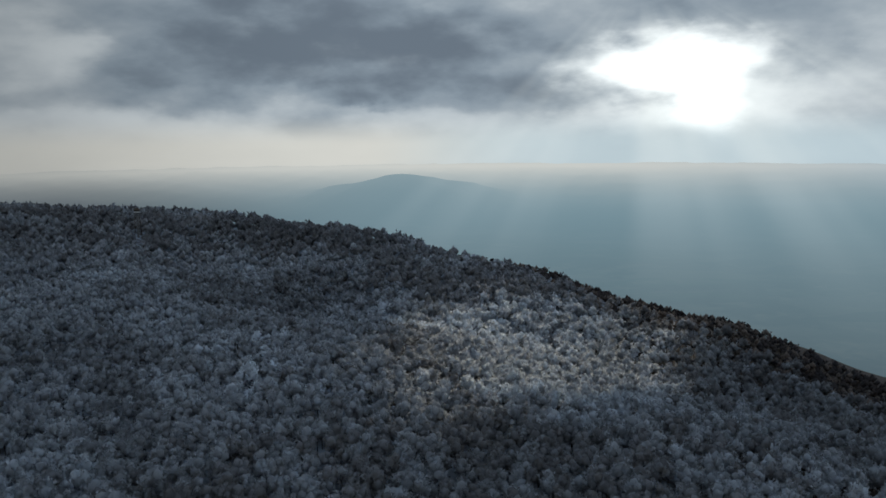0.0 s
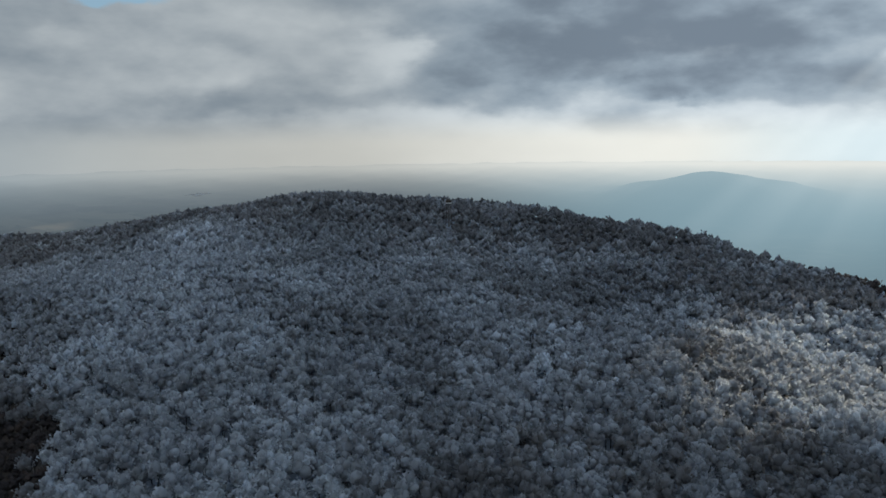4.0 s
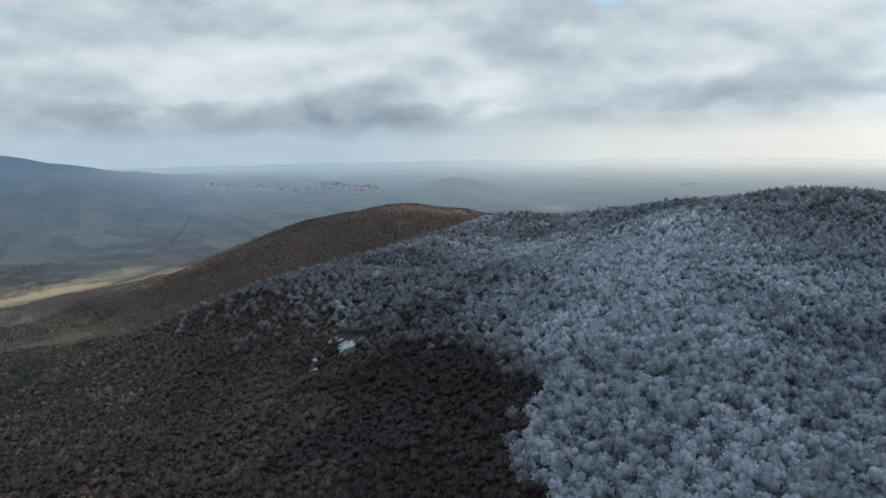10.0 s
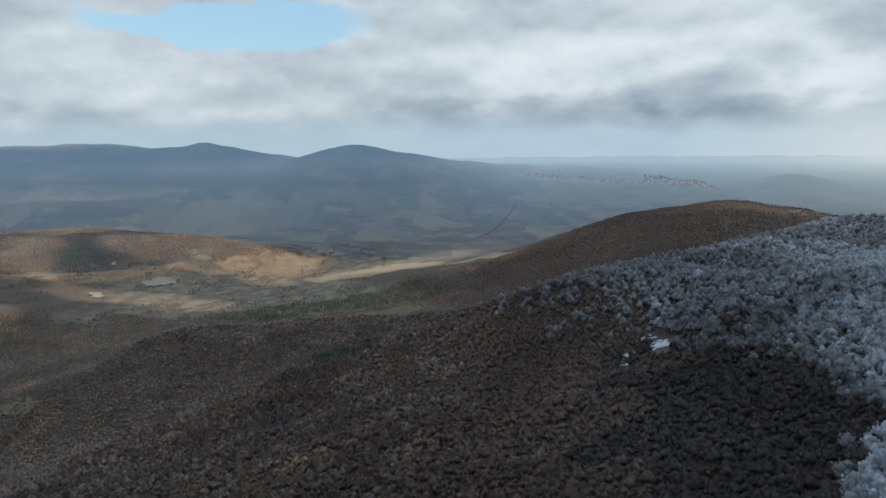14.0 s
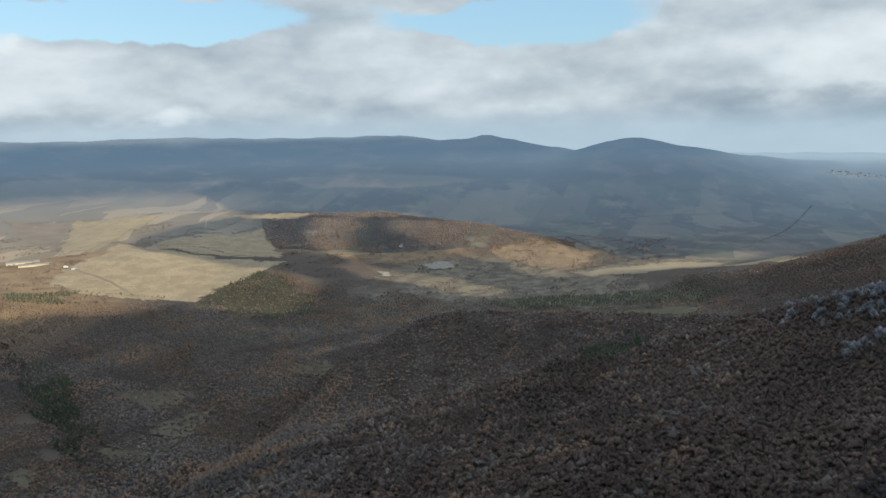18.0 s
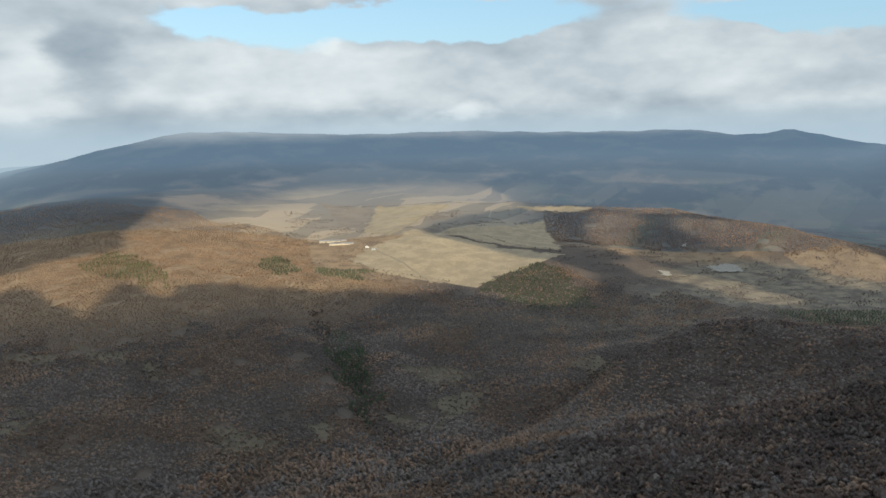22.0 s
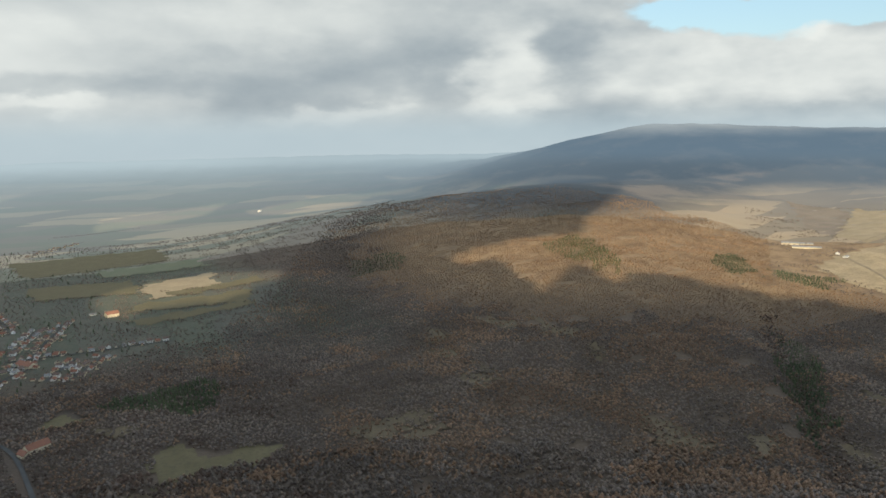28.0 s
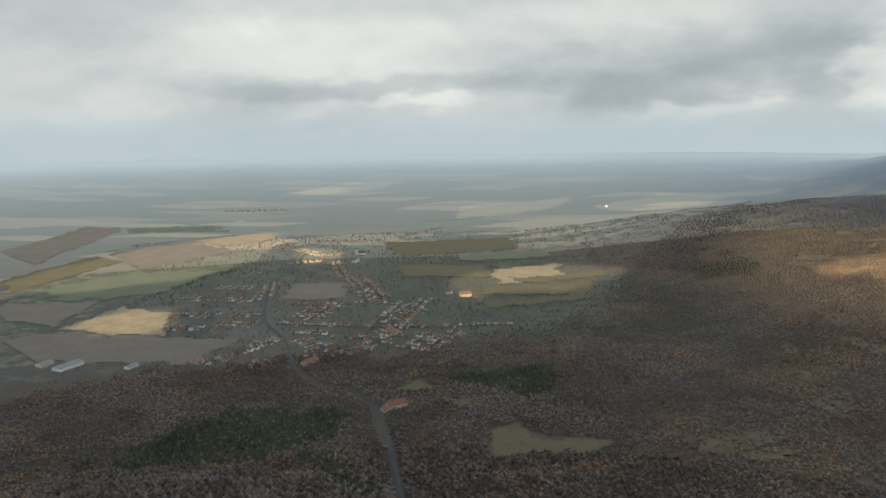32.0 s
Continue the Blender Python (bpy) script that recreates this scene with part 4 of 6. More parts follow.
def scatter(step, bounds, keep, seed):
    """Jittered plan points in a rectangle for which keep(x, y) holds."""
    rng = np.random.RandomState(seed)
    x0, x1, y0, y1 = bounds
    X, Y = np.meshgrid(np.arange(x0, x1, step), np.arange(y0, y1, step), indexing="ij")
    X, Y = X.ravel() + rng.uniform(-0.48, 0.48, X.size) * step, Y.ravel() + rng.uniform(-0.48, 0.48, Y.size) * step
    m = keep(X, Y)
    return X[m], Y[m]


def plant(name, x, y, models, crown_mat, label, category, seed, scale=(0.75, 1.25), flat=1.0):
    """All the trees of one stand, joined into one mesh."""
    rng = np.random.RandomState(seed)
    z = ground_z(x, y)
    which = rng.randint(0, len(models), len(x))
    verts, faces, index, start = [], [], [], 0
    for k, (base, tris, slot) in enumerate(models):
        sel = np.nonzero(which == k)[0]
        if not len(sel):
            continue
        a = rng.uniform(0, 6.283, len(sel))
        s = rng.uniform(*scale, len(sel))
        sh = s * flat * rng.uniform(0.85, 1.2, len(sel))
        ca, sa = np.cos(a) * s, np.sin(a) * s
        px = base[None, :, 0] * ca[:, None] - base[None, :, 1] * sa[:, None] + x[sel][:, None]
        py = base[None, :, 0] * sa[:, None] + base[None, :, 1] * ca[:, None] + y[sel][:, None]
        pz = base[None, :, 2] * sh[:, None] + z[sel][:, None]
        verts.append(np.stack([px, py, pz], -1).reshape(-1, 3))
        faces.append((tris[None] + (start + np.arange(len(sel)) * len(base))[:, None, None]).reshape(-1, 3))
        index.append(np.tile(slot, len(sel)))
        start += len(sel) * len(base)
    ob = mesh_object(name, np.concatenate(verts), np.concatenate(faces), [M["bark"], crown_mat], np.concatenate(index), smooth=True)
    return tagged(ob, label, category, kind="stuff")


def bearing(x, y):
    return np.degrees(np.arctan2(x, y)), np.hypot(x, y)


def west(az):
    """Bearing counted on through south, from 45 down to -215."""
    return np.where(az > 60, az - 360, az)


RIME_D, RIME_AZ = (250, 330, 395, 440, 490, 615, 700, 860, 1000, 1150, 1500), (-50, -52, -50.3, -52, -54.5, -60.8, -65, -70.5, -68, -62, -55)


def rimed(x, y):
    """Where hoar frost lies on the trees: the top of the hill, east of a ragged edge."""
    az, d = bearing(x, y)
    edge = np.interp(d, RIME_D, RIME_AZ)
    chance = np.sin(x * 12.9898 + y * 78.233) * 43758.5453
    blur = (chance - np.floor(chance) - 0.5) * np.interp(d, [300, 450, 600, 900], [2.5, 4.0, 11.0, 13.0])
    bare_rim = (az > 0) & (d > np.interp(az, [0, 6, 17, 31, 46], [740, 650, 575, 500, 470]) + 6 * blur)
    return ~bare_rim & (az > edge + 3.2 * wave(x, y, 90, 41) + 2.4 * wave(x, y, 35, 42) + blur) & (az < 46)


def crest_limit(az):
    return np.interp(az, [-60, -53, -46, -39, -31, -21, -8, 3, 17, 31, 50], [1500, 1530, 1400, 1190, 1070, 970, 840, 730, 660, 600, 570])


PINES = [[polar(a, d) for a, d in p] for p in (
    [(-119.1, 1741), (-114.8, 1968), (-112.5, 1886), (-109.8, 1600), (-114.5, 1537)], [(-98.4, 1689), (-93.2, 1758), (-82.3, 1873), (-79.8, 1774), (-88.3, 1689), (-95.1, 1607)],
    [(153.8, 955), (164.5, 1105), (174.1, 1020), (164.6, 873)], [(169.3, 917), (173.6, 853), (173.1, 746), (170.0, 755)], [(-179.3, 1169), (-172.4, 1226), (-170.6, 1100), (-177.1, 1116)],
    [(-161.5, 2020), (-157.8, 2063), (-157.4, 1904), (-161.1, 1895)])]
PINES += [[polar(a, d) for a, d in ((-90.3, 842), (-89.2, 926), (-86.0, 1020), (-85.4, 982), (-88.1, 882), (-89.5, 830))], [polar(a, d) for a, d in ((-134.8, 1965), (-133.1, 2015), (-132.3, 1880), (-133.2, 1775), (-134.6, 1825))], [polar(a, d) for a, d in ((-130.8, 1505), (-129.1, 1425), (-127.6, 1240), (-127.0, 1070), (-128.3, 1025), (-129.6, 1185))]]
PINES += [[polar(a, d) for a, d in ((-130.6, 1895), (-126.8, 1873), (-128.1, 1753), (-131.5, 1812))]]


def piney(x, y):
    m = np.zeros(np.shape(x), bool)
    wx, wy = x + 22 * wave(x, y, 110, 51) + 9 * wave(x, y, 35, 55), y + 22 * wave(x, y, 110, 52) + 9 * wave(x, y, 35, 56)
    for p in PINES:
        m |= inside(p, wx, wy)
    return m


def glades(x, y):
    """The rough glades, which keep about a third of their trees."""
    m = np.zeros(np.shape(x), bool)
    for poly in [p for k, p in PLOTS if k == "glade"]:
        m |= inside(poly, x + 12 * wave(x, y, 60, 23), y + 12 * wave(x, y, 60, 24))
    return m & thinned(x, y, 25, 0.60)


def wooded(x, y):
    """Everywhere under trees: slopes and valley sides, down to the ragged edge of the fields."""
    az, d = bearing(x, y)
    w = west(az)
    edge = np.interp(w, [-215, -210, -198, -190, -180, -175, -171, -168, -165, -161, -156, -150, -144, -136, -131.5, -131, -121, -119, -113, -110, -104, -95, -90, -84, -76, -68, -55, -46, 46],
                     [1270, 1280, 1350, 1330, 1350, 1450, 1560, 1800, 2250, 2700, 2780, 2780, 2700, 2450, 2300, 1820, 1760, 1700, 1950, 1760, 1750, 1700, 1650, 1900, 1960, 2060, 2150, 2300, 700])
    edge = edge + 45 * wave(x, y, 190, 61) + 18 * wave(x, y, 60, 62)
    fray = np.interp(w, [-215, -182, -172, -150, -140, 46], [40, 60, 420, 420, 60, 40])
    edge = edge - fray * np.random.RandomState(63).uniform(0, 1, np.shape(x)) ** 2
    return (d < edge) & (w < 46) & ~near_plots(x, y) & ~glades(x, y) & lawn_gaps(x, y)


def thinned(x, y, seed, share):
    return np.random.RandomState(seed).uniform(0, 1, np.shape(x)) < share


def lawn_gaps(x, y):
    """The grassy lit hill keeps only scattered trees and thickets."""
    hx, hy = polar(-140.5, 2180)
    near = np.clip((800 - np.hypot(x - hx, y - hy)) / 250, 0, 1)
    gx, gy = polar(-147.0, 1120)
    glade = (np.hypot(x - gx, y - gy) < 380) & (wave(x, y, 95, 66) + 0.5 * wave(x, y, 35, 67) > 1.0)
    return ~glade & ((wave(x, y, 130, 64) + 0.6 * wave(x, y, 50, 65) < 0.80 + 0.12 * near + 1.2 * (1 - near)) | (near <= 0))


def crests_ok(x, y):
    az, d = bearing(x, y)
    return (az < -52) | (az > 46) | (d < crest_limit(az))


# rimed hilltop woods, in three grades of detail with distance
def rime_zone(d0, d1):
    def keep(x, y):
        az, d = bearing(x, y)
        tower = (np.abs(az + 21.6) < 0.45) & (d > 770) & (d < 840)
        return (d >= d0) & (d < d1) & rimed(x, y) & crests_ok(x, y) & ~near_plots(x, y) & ~tower
    return keep


def thin_share(x, y):
    """How many of the trees carry only a thin coat: most on the east end of the hill, on the spur and along the top."""
    az, d = bearing(x, y)
    spur = np.interp(az, [-70, -56, -50, -46], [1.1, 0.65, 0.40, 0.0]) * np.clip((d - 420) / 120, 0, 1)
    east_end = np.interp(az, [-46, -34, -22, -12, 6, 46], [0.0, 0.04, 0.34, 0.52, 0.54, 0.60])
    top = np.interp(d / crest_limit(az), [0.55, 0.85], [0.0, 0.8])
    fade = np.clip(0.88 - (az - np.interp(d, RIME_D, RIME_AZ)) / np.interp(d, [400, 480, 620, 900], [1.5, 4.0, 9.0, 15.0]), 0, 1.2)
    east_end = east_end + 0.25 * np.clip((az + 42) / 12, 0, 1) * np.clip((360 - d) / 60, 0, 1)
    # the sun pool's brightness is put into whiter, thickly frosted trees
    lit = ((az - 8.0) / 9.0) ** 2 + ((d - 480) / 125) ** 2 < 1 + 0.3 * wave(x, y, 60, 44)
    return np.where(lit, 0.12, np.maximum(np.maximum(np.maximum(spur, east_end), top), fade)) + 0.20 * wave(x, y, 110, 43) + 0.14 * wave(x, y, 38, 45)


hill_box = (-1350, 480, 40, 1200)
near_rime = [broadleaf(100 + i, 1, 64, 2, 0.72, tufts=5) for i in range(8)]
mid_rime = [broadleaf(120 + i, 0, 28, 0, 0.95, tufts=4) for i in range(8)]
far_rime = [broadleaf(140 + i, 0, 10, 0, 1.3, trunk=False, tufts=3) for i in range(7)]
for d0, d1, step, models, seed in ((262, 430, 5.7, near_rime, 1), (430, 700, 5.9, mid_rime, 2), (700, 1700, 6.3, far_rime, 3)):
    x, y = scatter(step, hill_box, rime_zone(d0, d1), seed)
    ok = thinned(x, y, seed + 70, 0.93)
    x, y = x[ok], y[ok]
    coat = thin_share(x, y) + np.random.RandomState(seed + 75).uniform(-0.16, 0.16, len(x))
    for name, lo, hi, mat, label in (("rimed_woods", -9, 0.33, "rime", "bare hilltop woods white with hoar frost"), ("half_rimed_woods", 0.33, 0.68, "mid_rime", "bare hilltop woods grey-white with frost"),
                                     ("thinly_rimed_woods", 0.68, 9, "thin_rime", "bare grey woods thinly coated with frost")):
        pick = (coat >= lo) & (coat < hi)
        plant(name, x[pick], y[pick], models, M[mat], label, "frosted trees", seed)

# bare and russet oak woods
near_bare = [broadleaf(200 + i, 0, 10, 0, 0.74, h=8.4, tufts=3) for i in range(8)]
mid_bare = [broadleaf(210 + i, 0, 4, 0, 0.95, h=8.4, trunk=False, tufts=2) for i in range(7)]
far_bare = [broadleaf(220 + i, 0, 3, 0, 1.0, h=6.4, trunk=False, tufts=1) for i in range(9)]
plain_box = (-2700, 700, -2800, 1300)


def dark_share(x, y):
    """How many of the trees take a darker tone: nearly all in the hollow below the frost, fewer down the nose."""
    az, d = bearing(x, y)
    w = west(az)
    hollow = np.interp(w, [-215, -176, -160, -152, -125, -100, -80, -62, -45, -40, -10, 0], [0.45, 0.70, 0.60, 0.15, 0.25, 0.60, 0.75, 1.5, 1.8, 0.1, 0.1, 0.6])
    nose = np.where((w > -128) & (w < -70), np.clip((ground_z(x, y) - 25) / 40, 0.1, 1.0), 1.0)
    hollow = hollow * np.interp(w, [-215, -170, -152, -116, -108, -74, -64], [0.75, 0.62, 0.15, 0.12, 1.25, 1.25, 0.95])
    # shade on the brown ridge, put in as darker trees
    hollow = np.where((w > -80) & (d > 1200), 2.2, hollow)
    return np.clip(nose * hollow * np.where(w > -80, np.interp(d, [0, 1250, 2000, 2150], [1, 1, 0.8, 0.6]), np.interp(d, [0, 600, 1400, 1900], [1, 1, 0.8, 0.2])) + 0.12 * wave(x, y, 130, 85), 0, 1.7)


def rib(x, y):
    """Above 0 on the ribs of the valley slopes, below 0 in their hollows."""
    az, d = bearing(x, y)
    w = west(az)
    side = np.clip((-84 - w) / 12, 0, 1) * np.clip((w + 176) / 12, 0, 1) * np.clip((d - 700) / 200, 0, 1) * np.clip((2400 - d) / 300, 0, 1)
    return side * (0.50 - np.abs(wave(x, y, 420, 9)) - 0.35 * np.abs(wave(x, y, 170, 10)))


def brown_zone(d0, d1, russet):
    def keep(x, y):
        az, d = bearing(x, y)
        hill = (0.35 + 0.35 * np.clip((d - 1350) / 300, 0, 1)) * ((az < -126) & (az > -156) & (d > 650)) - 0.35 * ((az < -156) | (az > 100)) - 3.0 * ((az > -30) & (az < 60))
        # lighter oaks gather on the ribs, putting relief shading into tree colour
        oak = wave(x, y, 260, 81) + 0.8 * wave(x, y, 90, 82) + hill + 0.9 * rib(x, y) + np.random.RandomState(83).uniform(-0.7, 0.7, np.shape(x)) > 0.30
        return (d >= d0) & (d < d1) & (oak == russet) & ~rimed(x, y) & wooded(x, y) & crests_ok(x, y) & ~(piney(x, y) & thinned(x, y, 89, 0.70))
    return keep


for russet, mat, label in ((False, "bare", "bare brown winter woods on the slopes"), (True, "oak", "russet oak woods holding dead leaves")):
    for d0, d1, step, models, seed in ((215, 560, 4.8, near_bare, 4), (560, 900, 5.0, mid_bare, 5), (900, 1450, 4.5, far_bare, 6), (1450, 2900, 5.2, far_bare, 7)):
        x, y = scatter(step, plain_box if d1 > 1000 else (-d1, d1, -d1, d1), brown_zone(d0, d1, russet), seed + 10 * russet)
        ok = thinned(x, y, seed + 90, 0.92)
        x, y = x[ok], y[ok]
        size, flat = ((0.75, 1.25), 0.90) if d0 < 900 else ((0.75, 1.25), 0.75)
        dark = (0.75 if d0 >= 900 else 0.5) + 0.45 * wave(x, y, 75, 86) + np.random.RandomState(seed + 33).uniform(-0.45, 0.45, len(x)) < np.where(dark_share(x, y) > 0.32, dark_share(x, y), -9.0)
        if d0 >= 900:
            # trees on the sunlit hill take the sun-toned oak copy
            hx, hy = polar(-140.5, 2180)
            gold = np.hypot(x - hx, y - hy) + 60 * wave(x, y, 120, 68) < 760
            plant("sunlit_oak_scrub", x[gold], y[gold], models, M["sunlit_oak"], "oak scrub on the hill in a sunlit golden tone", "scrub", seed + 12 * russet, (0.55, 0.9), 0.6)
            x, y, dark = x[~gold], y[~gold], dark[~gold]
        plant("oak_woods" if russet else "bare_woods", x[~dark], y[~dark], models, M[mat], label, "woodland", seed + 10 * russet, size, flat)
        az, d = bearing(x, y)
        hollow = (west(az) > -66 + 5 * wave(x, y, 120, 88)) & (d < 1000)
        for pick, tint, words in ((dark & hollow, "shaded", "dark bare woods with the hollow's shade in their colour"), (dark & ~hollow, "dusky", "dusky woods among the brown")):
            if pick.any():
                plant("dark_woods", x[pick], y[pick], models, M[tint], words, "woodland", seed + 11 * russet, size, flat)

firs = [conifer(300 + i, 10, 2.4) for i in range(6)]
x, y = scatter(4.9, plain_box, lambda x, y: piney(x, y) & ~near_plots(x, y) & (thinned(x, y, 88, 0.85) | ((west(bearing(x, y)[0]) > -140) & (bearing(x, y)[1] > 1400))), 8)
close = np.hypot(x, y) < 1320
plant("pine_wood", x[close], y[close], firs, M["pine"], "dark green pines scattered through the slope", "pine wood", 9, (0.42, 0.68), 0.85)
plant("pine_wood", x[~close], y[~close], firs, M["pine"], "dark green pine plantation on the slope", "pine wood", 9, (0.24, 0.44), 0.85)

YOUNG = [polar(a, d) for a, d in ((-146.7, 2010), (-145.0, 2060), (-142.9, 1985), (-141.4, 1780), (-141.0, 1685), (-143.0, 1730), (-145.7, 1880), (-146.8, 1930))]
x, y = scatter(5.5, plain_box, lambda x, y: inside(YOUNG, x + 18 * wave(x, y, 60, 53), y + 18 * wave(x, y, 60, 54)) & ~near_plots(x, y), 10)
plant("young_pines", x, y, firs, M["young_pine"], "young green pines in the lit scrub", "pine wood", 10, (0.24, 0.42))

# ---- unseen cloud layer, added between the sun and the land to shade it ----
CLOUD_Z = 1300.0
LIT = []


def sunlit(*corners):
    """A gap in the cloud, given by the (bearing, distance) outline of the sunlight that falls through it on the land."""
    poly = []
    for az, d in corners:
        x, y = polar(az, d)
        up = (CLOUD_Z - float(ground_z(x, y)) - 6.0) / TO_SUN.z
        poly.append((x + TO_SUN.x * up, y + TO_SUN.y * up))
    LIT.append(poly)


# gap outlines are fitted to the sun patches in the camera's view
# hillside and farm fields
sunlit((-141.6, 3320), (-137.8, 3290), (-132.9, 3520), (-129.6, 3660), (-125.0, 3700), (-119.7, 3610), (-117.6, 3480), (-116.4, 3330), (-115.6, 2770), (-119.7, 2645), (-122.1, 2445), (-123.0, 2320), (-120.5, 2195), (-118.0, 2125), (-115.5, 2030), (-113.5, 2010), (-112.7, 1965), (-110.3, 1875), (-110.5, 1700), (-111.8, 1595), (-114.6, 1595), (-117.5, 1635), (-119.6, 1750), (-120.9, 1720), (-123.9, 1670), (-126.4, 1680), (-128.1, 1705), (-129.8, 1655), (-131.5, 1690), (-133.2, 1680), (-134.9, 1645), (-136.5, 1690), (-139.8, 1720), (-141.5, 1625), (-143.0, 1710), (-144.9, 1770), (-145.8, 1610), (-147.4, 1580), (-149.1, 1795), (-150.9, 1905), (-152.3, 1880), (-154.4, 1925), (-153.0, 1965), (-148.9, 2060), (-144.2, 2100), (-143.7, 2285), (-141.5, 2650))
# rim of the hill
sunlit((-150.6, 3430), (-148.6, 3480), (-146.4, 3510), (-142.6, 3425), (-142.6, 3365), (-146.4, 3420), (-148.7, 2810), (-150.5, 2735))
# strip along the escarpment
sunlit((-115.7, 2795), (-110.1, 2735), (-104.7, 3240), (-101.8, 3160), (-104.3, 2580), (-110.1, 2680), (-114.9, 2755))
# head of the escarpment
sunlit((-110.1, 2665), (-106.8, 2605), (-107.2, 2465), (-106.9, 2180), (-108.2, 2095), (-109.8, 2360), (-110.7, 2565))
# escarpment
sunlit((-104.3, 2565), (-97.6, 2495), (-94.6, 2870), (-93.8, 2355), (-91.7, 2330), (-89.3, 2280), (-89.7, 2155), (-91.3, 1980), (-93.4, 1980), (-95.9, 2195), (-98.8, 2220), (-101.8, 2365), (-104.3, 2490))
# field tip
sunlit((-90.9, 1965), (-89.2, 2105), (-86.8, 2195), (-81.0, 2445), (-76.8, 2525), (-79.1, 2270), (-83.7, 1985), (-87.6, 2000), (-89.7, 1960))
# edge of the brown ridge
sunlit((-79.8, 1915), (-77.0, 1970), (-73.9, 1980), (-70.8, 1995), (-70.8, 1900), (-73.9, 1880), (-78.7, 1870))
# valley scrub
sunlit((-108.6, 2030), (-106.9, 2120), (-104.4, 2025), (-100.2, 1985), (-96.3, 1860), (-95.9, 1735), (-98.9, 1765), (-102.7, 1885), (-106.5, 1930))
# top of the brown ridge
sunlit((-65.2, 1955), (-62.7, 2020), (-59.8, 1990), (-56.4, 2010), (-53.3, 2030), (-56.4, 1930), (-59.8, 1935), (-62.7, 1940), (-64.4, 1900))
# hills before the town
sunlit((-51.0, 3620), (-47.7, 3700), (-47.7, 3540), (-50.6, 3470))
# town
sunlit((-75.0, 4330), (-67.9, 4160), (-60.5, 4100), (-60.6, 4000), (-68.0, 4045), (-75.0, 4250))
# far farmland
sunlit((-130.4, 3700), (-126.1, 3810), (-120.8, 3700), (-115.1, 3735), (-119.0, 3520), (-123.8, 3485), (-128.6, 3255), (-130.6, 3250))
# far woods
sunlit((-113.2, 3745), (-106.7, 3785), (-97.5, 3745), (-101.7, 3565), (-110.0, 3595))
# fields under the range
sunlit((-168.9, 3490), (-165.1, 3665), (-159.5, 3755), (-161.2, 3465), (-164.7, 3275), (-168.2, 3405))
# upper strips
sunlit((-158.7, 4285), (-152.5, 4015), (-152.5, 3900), (-157.8, 4160))
# middle strips
sunlit((-164.7, 3790), (-156.2, 3845), (-156.2, 3740), (-163.1, 3640))
# plots above the village
sunlit((-179.1, 1960), (-175.0, 2110), (-171.1, 2115), (-166.9, 2035), (-166.6, 1970), (-168.5, 1890), (-171.6, 1800), (-175.1, 1815), (-176.6, 1730), (-177.9, 1690), (-179.2, 1795))
# open plain
sunlit((-178.6, 3440), (-173.5, 3585), (-169.9, 3720), (-172.2, 3375), (-178.7, 3165))
# fields west of the village
sunlit((149.9, 2290), (154.0, 2455), (158.6, 2685), (167.6, 2965), (168.6, 2705), (165.4, 2250), (160.3, 2090), (153.1, 2050), (149.8, 2090))
# stubble by the village
sunlit((152.9, 1660), (154.7, 1720), (157.6, 1805), (159.8, 1780), (160.2, 1650), (158.6, 1565))
# village centre
sunlit((169.1, 2495), (172.4, 2470), (172.4, 2215), (169.9, 2190))
# plain by the far hill
sunlit((168.5, 3850), (173.4, 4150), (177.6, 4145), (174.6, 3945), (170.9, 3785))
# rimed trees
sunlit((-4.6, 431), (-1.7, 574), (2.1, 589), (4.7, 567), (8.3, 553), (10.1, 578), (12.8, 612), (15.8, 606), (18.6, 571), (19.1, 535), (15.8, 453), (12.6, 399), (8.3, 381), (4.3, 338), (-0.9, 341), (-5.0, 348), (-6.4, 380))


def sun_gap(x, y):
    wx, wy = x + 10 * wave(x, y, 200, 91) + 8 * wave(x, y, 90, 92), y + 10 * wave(x, y, 200, 93) + 8 * wave(x, y, 90, 94)
    g = np.zeros(np.shape(x), bool)
    for poly in LIT:
        g |= inside(poly, wx, wy)
    return g


